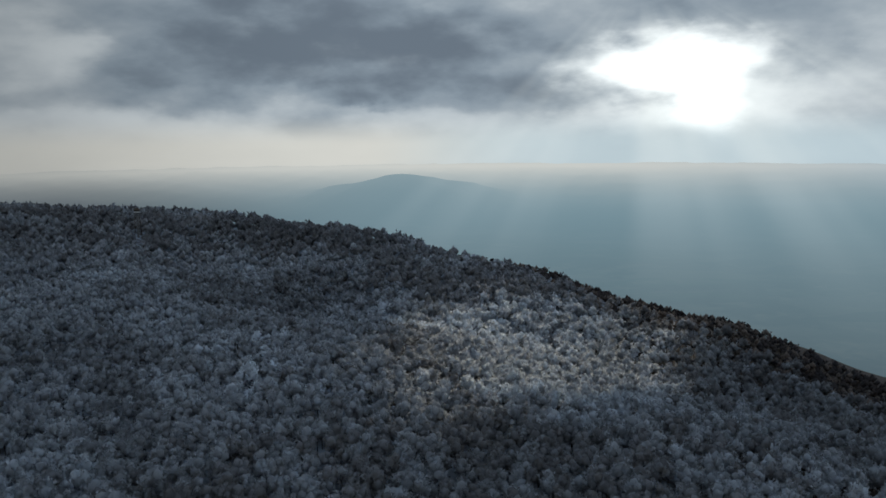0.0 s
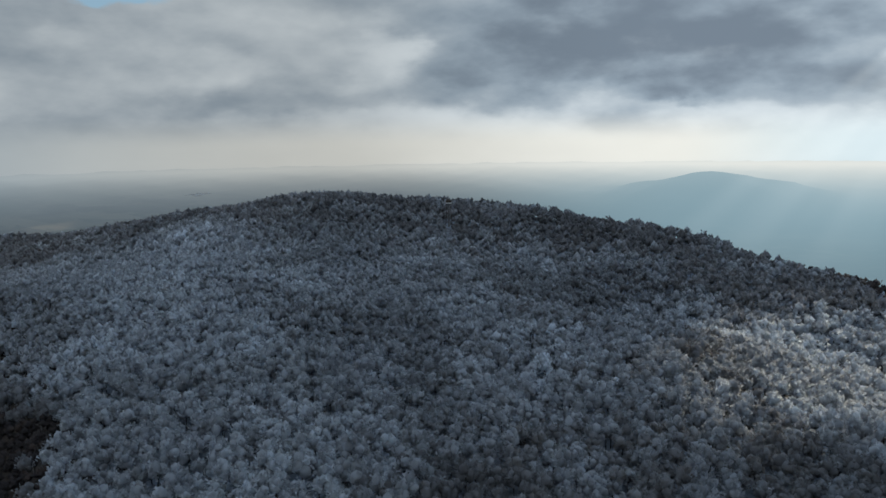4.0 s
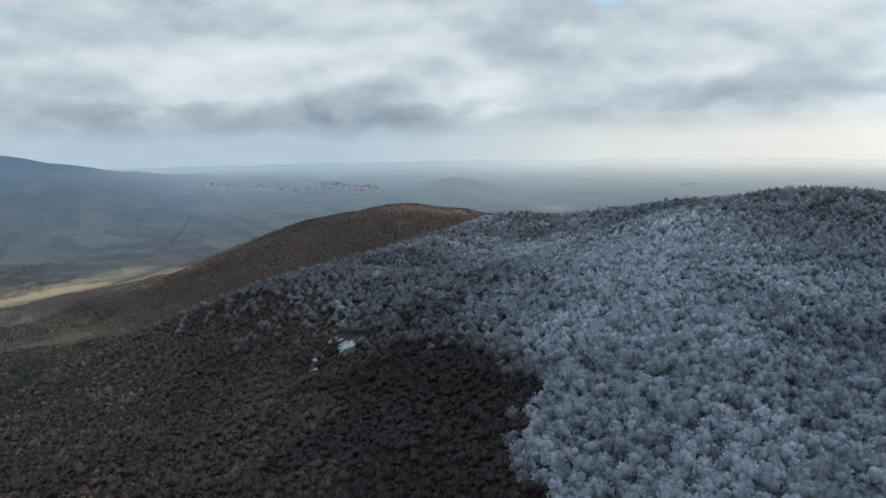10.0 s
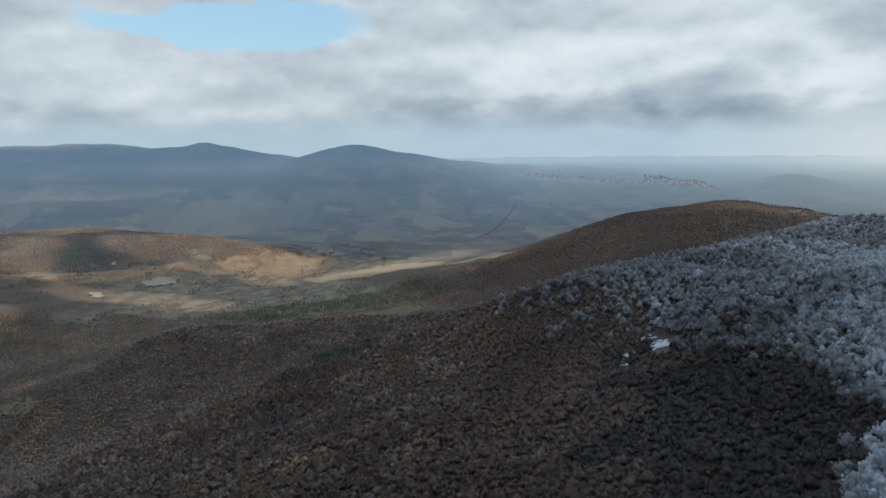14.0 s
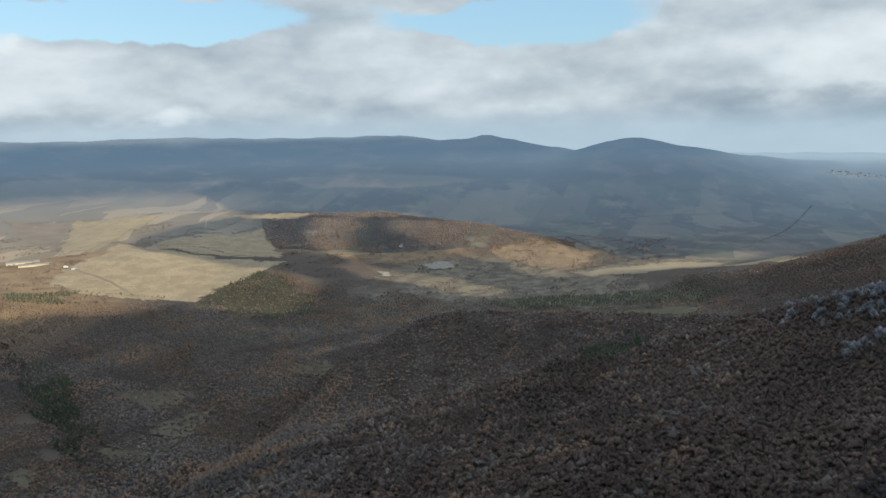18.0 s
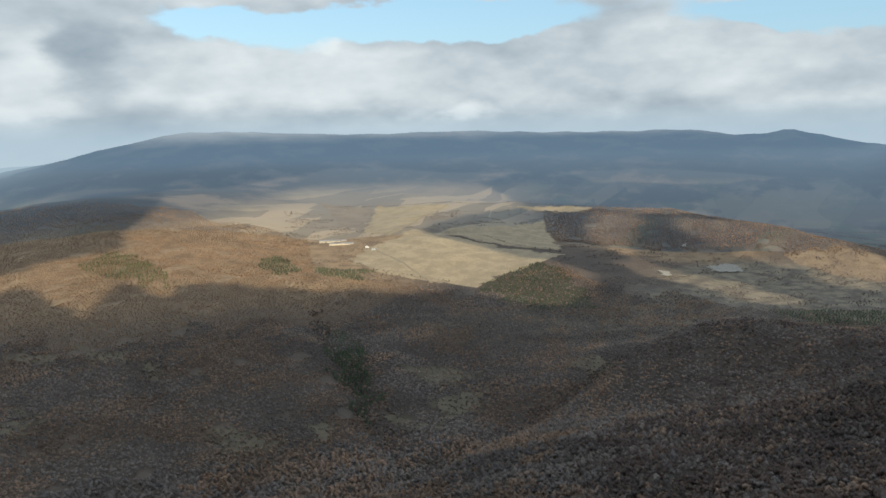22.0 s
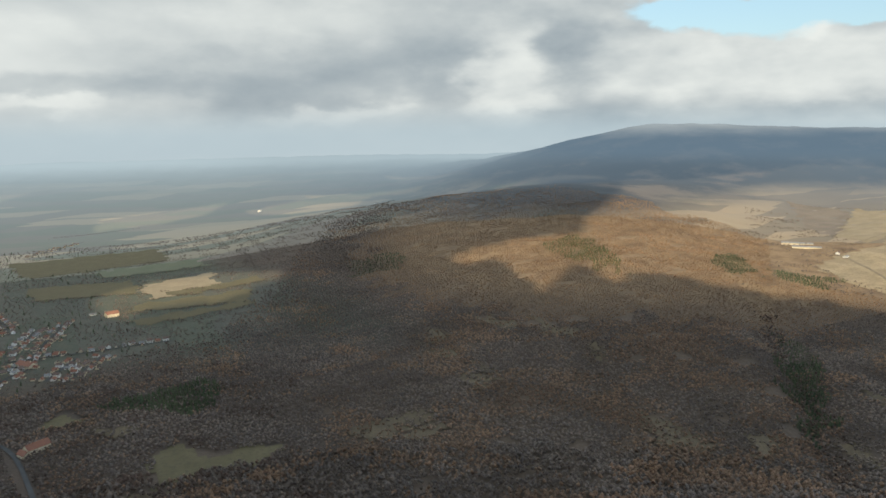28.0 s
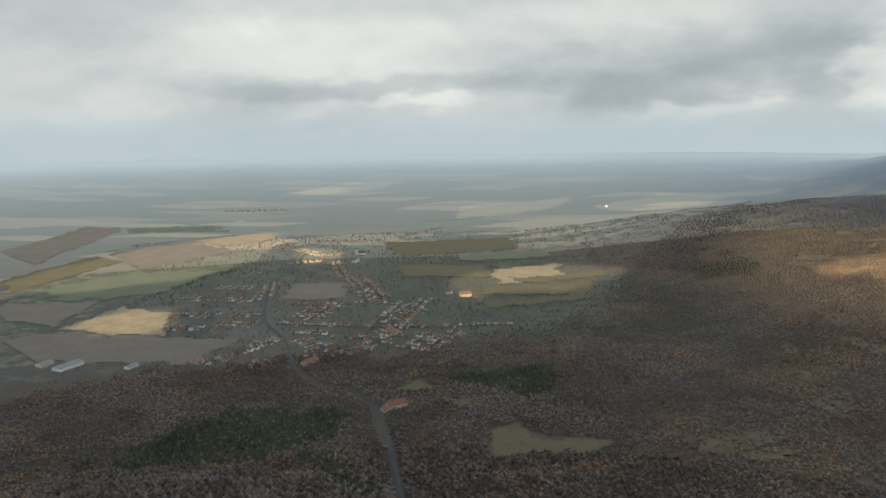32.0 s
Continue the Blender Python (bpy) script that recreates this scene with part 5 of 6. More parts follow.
def cloud_layer():
    m, N, s = material("cloud_vapour", 1.0)
    N.put(s.inputs["Base Color"], N.mix(N.noise(place(N), 1 / 300.0, 5.0, 0.6), (0.80, 0.82, 0.85), (0.92, 0.92, 0.92)))
    s.inputs["Specular IOR Level"].default_value = 0.0
    soft = N.add("ShaderNodeBsdfTranslucent")
    # blue tint set to cool the warm sunlight that comes through
    soft.inputs[0].default_value = (0.505, 0.63, 0.85, 1)
    mixer = N.add("ShaderNodeMixShader")
    mixer.inputs[0].default_value = 0.5
    out = [n for n in N.tree.nodes if n.bl_idname == "ShaderNodeOutputMaterial"][0]
    N.put(mixer.inputs[1], s.outputs[0])
    N.put(mixer.inputs[2], soft.outputs[0])
    N.put(out.inputs[0], mixer.outputs[0])
    c = 27.0
    shift = TO_SUN * ((CLOUD_Z - 60.0) / TO_SUN.z)
    gx = np.arange(-4900, 4900, c)
    X, Y = np.meshgrid(gx, gx, indexing="ij")
    cx, cy = X[:-1, :-1] + c / 2, Y[:-1, :-1] + c / 2
    keep = ~sun_gap(cx + shift.x, cy + shift.y) & (np.hypot(cx, cy) < 4850)
    n = len(gx)
    i, j = np.nonzero(keep)
    f = np.stack([i * n + j, (i + 1) * n + j, (i + 1) * n + j + 1, i * n + j + 1], -1)
    used, inv = np.unique(f, return_inverse=True)
    x, y = X.ravel()[used] + shift.x, Y.ravel()[used] + shift.y
    v = np.stack([x, y, CLOUD_Z + 4 * wave(x, y, 500, 95) + 2 * wave(x, y, 150, 96)], -1)
    return tagged(mesh_object("cloud_layer", v, inv.reshape(-1, 4), [m], smooth=True), "unseen broken cloud layer that shades the land", "clouds", kind="structure")


cloud_layer()

# ---- roads ----
def strip(name, width, mat, *points, lift=1.2):
    """A road or track along (bearing, distance) points, laid over the ground."""
    p = [Vector(polar(a, d)) for a, d in points]
    line = []
    for i in range(len(p) - 1):
        p0, p1, p2, p3 = p[max(i - 1, 0)], p[i], p[i + 1], p[min(i + 2, len(p) - 1)]
        n = max(2, int((p2 - p1).length / 12))
        for k in range(n):
            t = k / n
            line.append(0.5 * (2 * p1 + (p2 - p0) * t + (2 * p0 - 5 * p1 + 4 * p2 - p3) * t * t + (3 * p1 - p0 - 3 * p2 + p3) * t ** 3))
    line.append(p[-1])
    v, f = [], []
    for i, c in enumerate(line):
        d = (line[min(i + 1, len(line) - 1)] - line[max(i - 1, 0)]).normalized()
        side = Vector((-d.y, d.x)) * width / 2
        for q in (c - side, c + side):
            v.append((q.x, q.y, float(ground_z(q.x, q.y)) + lift))
        if i:
            f.append((2 * i - 2, 2 * i, 2 * i + 1, 2 * i - 1))
    return mesh_object(name, v, f, [mat], smooth=True)


tagged(strip("road", 5.4, M["asphalt"], *HIGHWAY),
       "grey asphalt road winding down to the village", "road", kind="structure")
STREETS = []


def street(a, b, gap=21.0, both=True):
    STREETS.append((a, b, gap, both))
    tagged(strip("street", 4.5, M["asphalt"], a, b), "narrow asphalt village street between houses", "street", kind="structure")


street((167.5, 1565), (175.1, 1485), 14, False)
street((175.1, 1485), (-179.9, 1470), 14, False)
street((-179.9, 1470), (-174.2, 1495), 14, False)
street((163.2, 1345), (165.1, 1390), 17)
street((165.1, 1390), (167.9, 1465), 17)
street((162.1, 1330), (163.2, 1365), 17)
street((165.1, 1300), (167.4, 1330), 17)
street((163.4, 1610), (166.6, 1565), 17)
street((159.7, 1610), (162.7, 1575), 17)
street((160.0, 1720), (166.8, 1640), 17)
street((160.8, 1865), (166.7, 1775), 17)
street((163.3, 1960), (166.4, 1930), 17)
street((168.8, 1715), (173.2, 1685), 17)
street((169.1, 1605), (170.7, 1695), 17)
street((170.1, 1580), (171.7, 1685), 17)
street((175.1, 1520), (177.3, 1700), 17)
street((176.4, 1465), (179.0, 1745), 17)
street((173.2, 1410), (176.9, 1465), 17)
street((172.4, 1325), (176.9, 1435), 17)
street((177.3, 1335), (179.4, 1445), 17)
street((178.7, 1315), (-178.8, 1445), 17)
street((173.2, 2005), (174.0, 1840), 17)
street((174.0, 1840), (174.4, 1695), 17)
street((174.0, 1995), (175.3, 1775), 17)
street((175.3, 1775), (175.4, 1685), 17)
street((167.4, 1995), (166.9, 1805), 18)
street((168.9, 1445), (171.2, 1375), 17)
street((169.3, 1350), (172.6, 1335), 17)
street((169.2, 1495), (172.6, 1460), 17)
street((167.5, 2530), (169.0, 2625), 17)
street((168.4, 2585), (171.4, 2345), 17)
street((168.6, 2250), (171.1, 2270), 20)
street((170.8, 2645), (175.6, 2655), 22)
street((172.3, 2385), (174.3, 2345), 20)
street((172.1, 2260), (172.8, 2005), 20)
street((165.7, 2140), (167.4, 2135), 22)
street((177.0, 2695), (-179.6, 2950), 40)
street((164.3, 3512), (169.2, 3447), 24)
tagged(strip("track", 4.5, M["track"], (-116.0, 960), (-113.5, 985), (-112.0, 1040), (-109.5, 1110)), "pale dirt track in the valley", "track", kind="structure")
tagged(strip("track", 6.0, M["track"], (-127.2, 2130), (-126.0, 2060), (-123.0, 1830)), "pale dirt track from the farm", "track", kind="structure")
tagged(strip("track", 5.0, M["track"], (-127.5, 2260), (-125.6, 2330), (-121.0, 2850)), "pale dirt track across the meadow", "track", kind="structure")
tagged(strip("track", 5.0, M["track"], (166.8, 930), (168.0, 880), (169.5, 830)), "brown woodland track", "track", kind="structure")
tagged(strip("track", 4.0, M["track"], (-107.8, 2640), (-107.4, 2500), (-107.2, 2380)), "pale track up the escarpment", "track", kind="structure")

# ---- buildings ----
def part(name, bm, mat, parent, label=""):
    me = bpy.data.meshes.new(name)
    bm.to_mesh(me)
    bm.free()
    me.materials.append(mat)
    ob = new(name, me)
    ob.parent = parent
    if label:
        ob["label"] = label
    return ob


def box(x0, x1, y0, y1, z0, z1, bm=None):
    bm = bm or bmesh.new()
    v = [bm.verts.new(p) for p in ((x0, y0, z0), (x1, y0, z0), (x1, y1, z0), (x0, y1, z0), (x0, y0, z1), (x1, y0, z1), (x1, y1, z1), (x0, y1, z1))]
    for q in ((0, 3, 2, 1), (4, 5, 6, 7), (0, 1, 5, 4), (1, 2, 6, 5), (2, 3, 7, 6), (3, 0, 4, 7)):
        bm.faces.new([v[i] for i in q])
    return bm


def gabled_wall(l, w, h, rise):
    bm = bmesh.new()
    x, y = l / 2, w / 2
    v = [bm.verts.new(p) for p in ((-x, -y, -2), (x, -y, -2), (x, y, -2), (-x, y, -2), (-x, -y, h), (x, -y, h), (x, y, h), (-x, y, h), (-x, 0, h + rise), (x, 0, h + rise))]
    for q in ((0, 3, 2, 1), (0, 1, 5, 4), (2, 3, 7, 6), (1, 2, 6, 9, 5), (3, 0, 4, 8, 7), (4, 5, 9, 8), (6, 7, 8, 9)):
        bm.faces.new([v[i] for i in q])
    return bm


def gabled_roof(l, w, h, rise, over=0.6, thick=0.25):
    bm = bmesh.new()
    x, y = l / 2 + over, w / 2 + over
    e = h - rise * over / (w / 2) + 0.05
    rows = []
    for dz in (0.0, thick):
        rows.append([bm.verts.new(p) for p in ((-x, -y, e + dz), (x, -y, e + dz), (-x, 0, h + rise + 0.05 + dz), (x, 0, h + rise + 0.05 + dz), (-x, y, e + dz), (x, y, e + dz))])
    b, t = rows
    for q in ((0, 1, 3, 2), (2, 3, 5, 4)):
        bm.faces.new([t[i] for i in q])
        bm.faces.new([b[i] for i in reversed(q)])
    for i, j in ((0, 1), (1, 3), (3, 5), (5, 4), (4, 2), (2, 0)):
        bm.faces.new([b[i], b[j], t[j], t[i]])
    return bm


def house(l, w, h, rise, wall, roof, label, windows=True, chimney=True, name="house", category="house", group="village houses"):
    e = tagged(new(name), label, category, group)
    part("wall", gabled_wall(l, w, h, rise), M[wall], e)
    part("roof", gabled_roof(l, w, h, rise), M[roof], e)
    if chimney:
        part("chimney", box(l * 0.18 - 0.4, l * 0.18 + 0.4, 0.5, 1.3, h, h + rise + 1.1), M["brick"], e)
    if windows:
        n = 2 if l < 14 else 4
        for sgn in (-1, 1):
            for i in range(n):
                x = (i + 0.5) / n * l * 0.86 - l * 0.43
                part("window", box(x - 0.6, x + 0.6, min(sgn * w / 2, sgn * (w / 2 + 0.06)), max(sgn * w / 2, sgn * (w / 2 + 0.06)), 1.0, 2.4), M["glass"], e)
    return e


def stand(ob, az, d, turn=0.0, sink=0.3):
    x, y = polar(az, d)
    return pose(x, y, float(ground_z(x, y)) - sink, 0, 0, turn)


HOUSES = [house(9.6, 6.8, 2.9, 2.7, "render_white", "tile_red", "white village house with a red tiled gable roof"),
          house(10.2, 6.8, 2.9, 2.9, "render_cream", "tile_brown", "cream village house under weathered brown tiles"),
          house(9.0, 6.4, 2.8, 2.4, "render_white", "tile_grey", "white village house with a grey sheet roof"),
          house(10.6, 7.4, 4.8, 2.8, "render_white", "tile_brown", "tall white two-storey house with brown tiles"),
          house(8.4, 6.0, 2.7, 2.3, "render_cream", "tile_red", "small cream house with a red tiled roof")]
SITES = []


def build_village():
    rng = random.Random(5)
    taken = []
    for a, b, gap, both in STREETS:
        p, q = Vector(polar(*a)), Vector(polar(*b))
        d = (q - p).normalized()
        side = Vector((-d.y, d.x))
        ang = math.degrees(math.atan2(d.y, d.x))
        n = int((q - p).length / gap)
        for i in range(n):
            for s in ((-1, 1) if both else (1,)):
                if rng.random() < 0.12:
                    continue
                c = p + d * ((i + 0.5 + rng.uniform(-0.18, 0.18)) * gap) + side * s * rng.uniform(8, 12)
                if any((c - t).length < 10.0 for t in taken):
                    continue
                taken.append(c)
                SITES.append((c.x, c.y, ang + (90 if rng.random() < 0.35 else 0) + rng.uniform(-5, 5), rng.choice((0, 0, 1, 1, 2, 3, 4, 4))))


build_village()
first = set()
SITES.sort(key=lambda q: math.hypot(q[0], q[1]))
for x, y, turn, k in SITES[:298]:
    m = pose(x, y, float(ground_z(x, y)) - 0.2, 0, 0, turn)
    if k in first:
        copy_thing(HOUSES[k], m)
    else:
        first.add(k)
        HOUSES[k].matrix_basis = m


def far_rows(sites, name="village_houses", label="small white houses at the far end of the village", mats=("render_cream", "tile_brown", "tile_red"), k0=0.75):
    """The many small houses at the far end of the village, joined."""
    v, f, idx = [], [], []
    for x, y, turn, k in sites:
        a = radians(turn)
        ca, sa = math.cos(a), math.sin(a)
        z = float(ground_z(x, y)) - 0.3
        l, w, h, r = 6.2 * k0, 4.3 * k0, 3.4 * k0, 3.0 * k0
        b = len(v)
        for px, py, pz in ((-l, -w, 0), (l, -w, 0), (l, w, 0), (-l, w, 0), (-l, -w, h), (l, -w, h), (l, w, h), (-l, w, h), (-l, 0, h + r), (l, 0, h + r)):
            v.append((x + px * ca - py * sa, y + px * sa + py * ca, z + pz))
        for q, m in (((0, 1, 5), 0), ((0, 5, 4), 0), ((2, 3, 7), 0), ((2, 7, 6), 0), ((1, 2, 6), 0), ((1, 6, 5), 0), ((5, 6, 9), 0), ((3, 0, 4), 0), ((3, 4, 7), 0), ((7, 4, 8), 0),
                     ((4, 5, 9), 1), ((4, 9, 8), 1), ((6, 7, 8), 1), ((6, 8, 9), 1)):
            f.append([b + i for i in q])
            idx.append(m if k % 2 else 2 * m)
    if f:
        tagged(mesh_object(name, v, f, [M[q] for q in mats], idx), label, "houses", kind="stuff")


far_rows(SITES[298:])


def sheds(sites):
    """Low sheds and lean-tos in the yards behind the houses, joined."""
    rng = random.Random(8)
    v, f, idx = [], [], []
    for x, y, turn, k in sites:
        if rng.random() < 0.25:
            continue
        a = radians(turn + rng.choice((0, 90)))
        ca, sa = math.cos(a), math.sin(a)
        off = rng.choice((-1, 1)) * rng.uniform(10, 14)
        b_ = radians(turn + 90)
        x, y = x + off * math.cos(b_), y + off * math.sin(b_)
        z = float(ground_z(x, y)) - 0.3
        l, w, h, r = rng.uniform(2.5, 4.5), rng.uniform(1.8, 2.8), rng.uniform(2.2, 2.9), rng.uniform(1.0, 1.9)
        b = len(v)
        for px, py, pz in ((-l, -w, 0), (l, -w, 0), (l, w, 0), (-l, w, 0), (-l, -w, h), (l, -w, h), (l, w, h), (-l, w, h), (-l, 0, h + r), (l, 0, h + r)):
            v.append((x + px * ca - py * sa, y + px * sa + py * ca, z + pz))
        for q, m in (((0, 1, 5), 0), ((0, 5, 4), 0), ((2, 3, 7), 0), ((2, 7, 6), 0), ((1, 2, 6), 0), ((1, 6, 5), 0), ((5, 6, 9), 0), ((3, 0, 4), 0), ((3, 4, 7), 0), ((7, 4, 8), 0),
                     ((4, 5, 9), 1), ((4, 9, 8), 1), ((6, 7, 8), 1), ((6, 8, 9), 1)):
            f.append([b + i for i in q])
            idx.append(m if m == 0 else rng.choice((1, 2)) if q == (4, 5, 9) else idx[-1])
    tagged(mesh_object("garden_sheds", v, f, [M["render_cream"], M["tile_brown"], M["tile_red"]], idx), "low tiled sheds in the yards behind the houses", "sheds", kind="stuff")


sheds(SITES)


def far_town():
    """The hazy town beyond the brown ridge: rows of pale houses too far to tell apart."""
    rng = random.Random(21)
    sites = []
    for a0, d0, a1, d1, n in ((-74.4, 4300, -69.5, 4170, 60), (-69.0, 4120, -61.0, 4030, 130), (-66.0, 4220, -61.5, 4120, 60), (-55.5, 3300, -52.0, 3380, 16)):
        for _ in range(n):
            u = rng.random()
            x, y = polar(a0 + u * (a1 - a0), d0 + u * (d1 - d0) + rng.uniform(-45, 45))
            sites.append((x, y, rng.uniform(0, 180), rng.randrange(4)))
    # stone and sheet greys dull the houses in place of haze
    far_rows(sites, "town_houses", "pale houses of a far hazy town", ("quarry", "tile_grey", "quarry"), 0.62)


far_town()


def lone(ob, az, d, turn):
    ob.matrix_basis = stand(ob, az, d, turn)


lone(house(26, 14, 7.5, 5.0, "render_cream", "tile_red", "large cream manor house with an orange tiled roof", name="manor_house", group="", category="large house"), -178.2, 1745, 20)
lone(house(14, 7, 3.2, 1.5, "render_white", "tile_grey", "low white garden building beside the manor", chimney=False, windows=False, name="outbuilding", group="", category="outbuilding"), -179.4, 1778, 10)
lone(house(30, 13, 6.5, 5.5, "render_cream", "tile_red", "roadside inn with a large red tiled roof", name="inn", group="", category="inn"), 176.4, 1054, 35)
lone(house(16, 10, 4.5, 4.0, "render_cream", "tile_red", "side wing of the inn with red tiles", name="inn_wing", group="", category="inn"), 175.6, 1040, 120)
lone(house(34, 15, 4.5, 5.0, "render_cream", "tile_red", "broad school building with a red hipped roof", name="school", group="", category="school"), 169.9, 1290, 60)
lone(house(36, 16, 5.0, 4.5, "render_cream", "tile_red", "long hall with a bright red roof", name="hall", group="", category="hall"), 176.3, 1440, -55)
lone(house(78, 16, 4.6, 2.6, "render_cream", "tile_grey", "long white farm barn with a pale roof", chimney=False, windows=False, name="barn", group="farm barns", category="barn"), -129.6, 2250, -50)
lone(house(70, 14, 4.2, 2.4, "render_cream", "tile_grey", "long low farm barn with a pale sheet roof", chimney=False, windows=False, name="barn", group="farm barns", category="barn"), -129.0, 2195, -50)
lone(house(16, 9, 3.4, 3.0, "render_white", "tile_brown", "small farmhouse with a brown roof", name="farmhouse", group="", category="farmhouse"), -127.1, 2140, 30)
lone(house(14, 9, 3.4, 2.6, "render_white", "tile_grey", "small white shed by the farm track", chimney=False, name="shed", group="", category="shed"), -126.6, 2105, 10)
lone(house(18, 10, 4.0, 3.0, "render_white", "tile_grey", "white house alone on the wooded escarpment", name="house", group=""), -103.9, 2365, 0)
lone(house(48, 20, 6.0, 2.0, "render_white", "tile_grey", "pale factory hall at the edge of the wood", chimney=False, windows=True, name="factory_hall", group="", category="factory"), 153.4, 1408, 65)
lone(house(26, 14, 5.0, 1.8, "render_cream", "tile_grey", "smaller factory building of pale panels", chimney=False, name="factory_annex", group="", category="factory"), 152.0, 1440, 65)
lone(house(24, 10, 4.5, 2.2, "render_white", "tile_grey", "white roadside workshop with a sheet roof", chimney=False, name="workshop", group="", category="workshop"), 157.4, 1362, 70)
lone(house(40, 12, 5.5, 3.0, "render_white", "tile_grey", "long white village school block", name="school_block", group="", category="school"), 173.6, 2240, 75)
lone(house(20, 9, 3.4, 2.6, "render_white", "tile_grey", "lone white house among the fields", name="house", group=""), -159.3, 3480, 0)
lone(house(30, 12, 4.4, 2.6, "render_white", "tile_grey", "white barn among far fields", chimney=False, windows=False, name="barn", group=""), -167.8, 3480, 70)


def church(az, d):
    e = tagged(new("church"), "white village church with a pointed tower", "church")
    part("nave", gabled_wall(24, 11, 8, 5), M["render_white"], e)
    part("roof", gabled_roof(24, 11, 8, 5), M["tile_brown"], e, "brown tiled roof")
    part("tower", box(12.2, 18.2, -3, 3, -2, 19), M["render_white"], e)
    bm = bmesh.new()
    bmesh.ops.create_cone(bm, cap_ends=True, segments=4, radius1=4.8, radius2=0.1, depth=9, matrix=pose(15.2, 0, 23.5, 0, 0, 45))
    part("spire", bm, M["tile_grey"], e, "grey metal spire")
    for y in (-3.06, 3.0):
        part("window", box(14.4, 16.0, y, y + 0.06, 13, 16), M["glass"], e)
    lone(e, az, d, 20)


church(174.1, 2354)


def lookout(az, d):
    """The timber lookout tower on the hilltop."""
    e = tagged(new("lookout_tower"), "dark timber lookout tower above frosted trees", "lookout tower")
    h = 25.0

    def leg_at(z, sx, sy):
        k = 3.4 - 1.5 * z / h
        return (sx * k, sy * k, z)
    for sx, sy in ((-1, -1), (1, -1), (1, 1), (-1, 1)):
        v, f = tube(leg_at(-1, sx, sy), leg_at(h + 3.2, sx, sy), 0.26, 0.18, 6)
        me = bpy.data.meshes.new("leg")
        me.from_pydata(v.tolist(), [], f.tolist())
        me.materials.append(M["timber"])
        new("leg", me).parent = e
    corners = ((-1, -1), (1, -1), (1, 1), (-1, 1))
    for z in (5, 10, 15, 20):
        for i in range(4):
            a, b = corners[i], corners[(i + 1) % 4]
            for p0, p1 in ((leg_at(z, *a), leg_at(z, *b)), (leg_at(z, *a), leg_at(z + 5, *b))):
                v, f = tube(p0, p1, 0.11, 0.11, 4)
                me = bpy.data.meshes.new("brace")
                me.from_pydata(v.tolist(), [], f.tolist())
                me.materials.append(M["timber"])
                new("brace", me).parent = e
    part("platform", box(-3.0, 3.0, -3.0, 3.0, h, h + 0.3), M["timber"], e)
    for x0, x1, y0, y1 in ((-3, 3, -3, -2.85), (-3, 3, 2.85, 3), (-3, -2.85, -2.85, 2.85), (2.85, 3, -2.85, 2.85)):
        part("parapet", box(x0, x1, y0, y1, h + 0.3, h + 1.4), M["render_white"], e, "pale boarded parapet")
    part("cabin", box(-2.6, 2.6, -2.6, 2.6, h + 1.7, h + 3.4), M["timber"], e)
    part("stair_shaft", box(-0.9, 0.9, -0.9, 0.9, -1.0, h), M["tile_grey"], e, "grey boarded stair shaft")
    bm = bmesh.new()
    bmesh.ops.create_cone(bm, cap_ends=True, segments=4, radius1=4.9, radius2=0.2, depth=2.2, matrix=pose(0, 0, h + 4.2, 0, 0, 45))
    part("roof", bm, M["timber"], e, "dark pyramid roof")
    v, f = tube((0, 0, h + 5), (0, 0, h + 9), 0.09, 0.05, 5)
    me = bpy.data.meshes.new("mast")
    me.from_pydata(v.tolist(), [], f.tolist())
    me.materials.append(M["steel"])
    new("mast", me).parent = e
    e.matrix_basis = stand(e, az, d, 20)


lookout(-21.6, 829)
# a far reservoir and a mast in the plain

# ---- hedges, scrub and garden trees ----
def near_line(pts, x, y, w):
    return crest_dist(pts, x, y) < w


def valley_scrub(x, y):
    az, d = bearing(x, y)
    w = west(az)
    patch = wave(x, y, 170, 101) + 0.9 * wave(x, y, 60, 102)
    zone = ((w > -133) & (w < -84) & (d > 1500) & (d < 2750)) | ((w < -158) & (w > -178) & (d > 1480) & (d < 3000) & (wave(x, y, 70, 103) > -0.3))
    on_scarp = (w > -113) & (w < -92) & (d > 2330) & (d < 2640)
    return zone & ~on_scarp & ((patch > 0.25) | ((w < -158) & (patch > -0.5))) & ~near_plots(x, y) & ~wooded(x, y) & ~piney(x, y)


scrub_models = [broadleaf(400 + i, 0, 4, 0, 1.2, h=6.5, trunk=False, tufts=2) for i in range(4)]
x, y = scatter(8.5, plain_box, valley_scrub, 11)
plant("scrub", x, y, scrub_models, M["bare"], "brown winter scrub along the valley", "scrub", 12, (0.35, 0.85))



def scarp(x, y):
    az, d = bearing(x, y)
    rag = 30 * wave(x, y, 120, 104)
    return (az > -114) & (az < -91) & (d > 2320 + rag) & (d < np.interp(az, [-114, -105, -98, -91], [2760, 2660, 2520, 2400])) & ~near_plots(x, y)


x, y = scatter(5.8, plain_box, lambda x, y: scarp(x, y) & (wave(x, y, 90, 105) > -0.9), 21)
plant("scarp_woods", x, y, far_bare, M["oak"], "russet woods on the valley escarpment", "woodland", 22, (0.7, 1.2), 0.7)
HEATH = [p for k, p in PLOTS if k == "heath"][0]
x, y = scatter(11.0, plain_box, lambda x, y: inside(HEATH, x, y) & (wave(x, y, 45, 106) > -0.2), 23)
# the heath's bushes share the oak tone that carries sunlight
plant("heath_scrub", x, y, far_bare, M["sunlit_oak"], "low scrub on the russet heath in the sunlit oak tone", "scrub", 24, (0.4, 0.9), 0.6)
HEDGES = []


def hedge(*pts):
    HEDGES.append(pts)


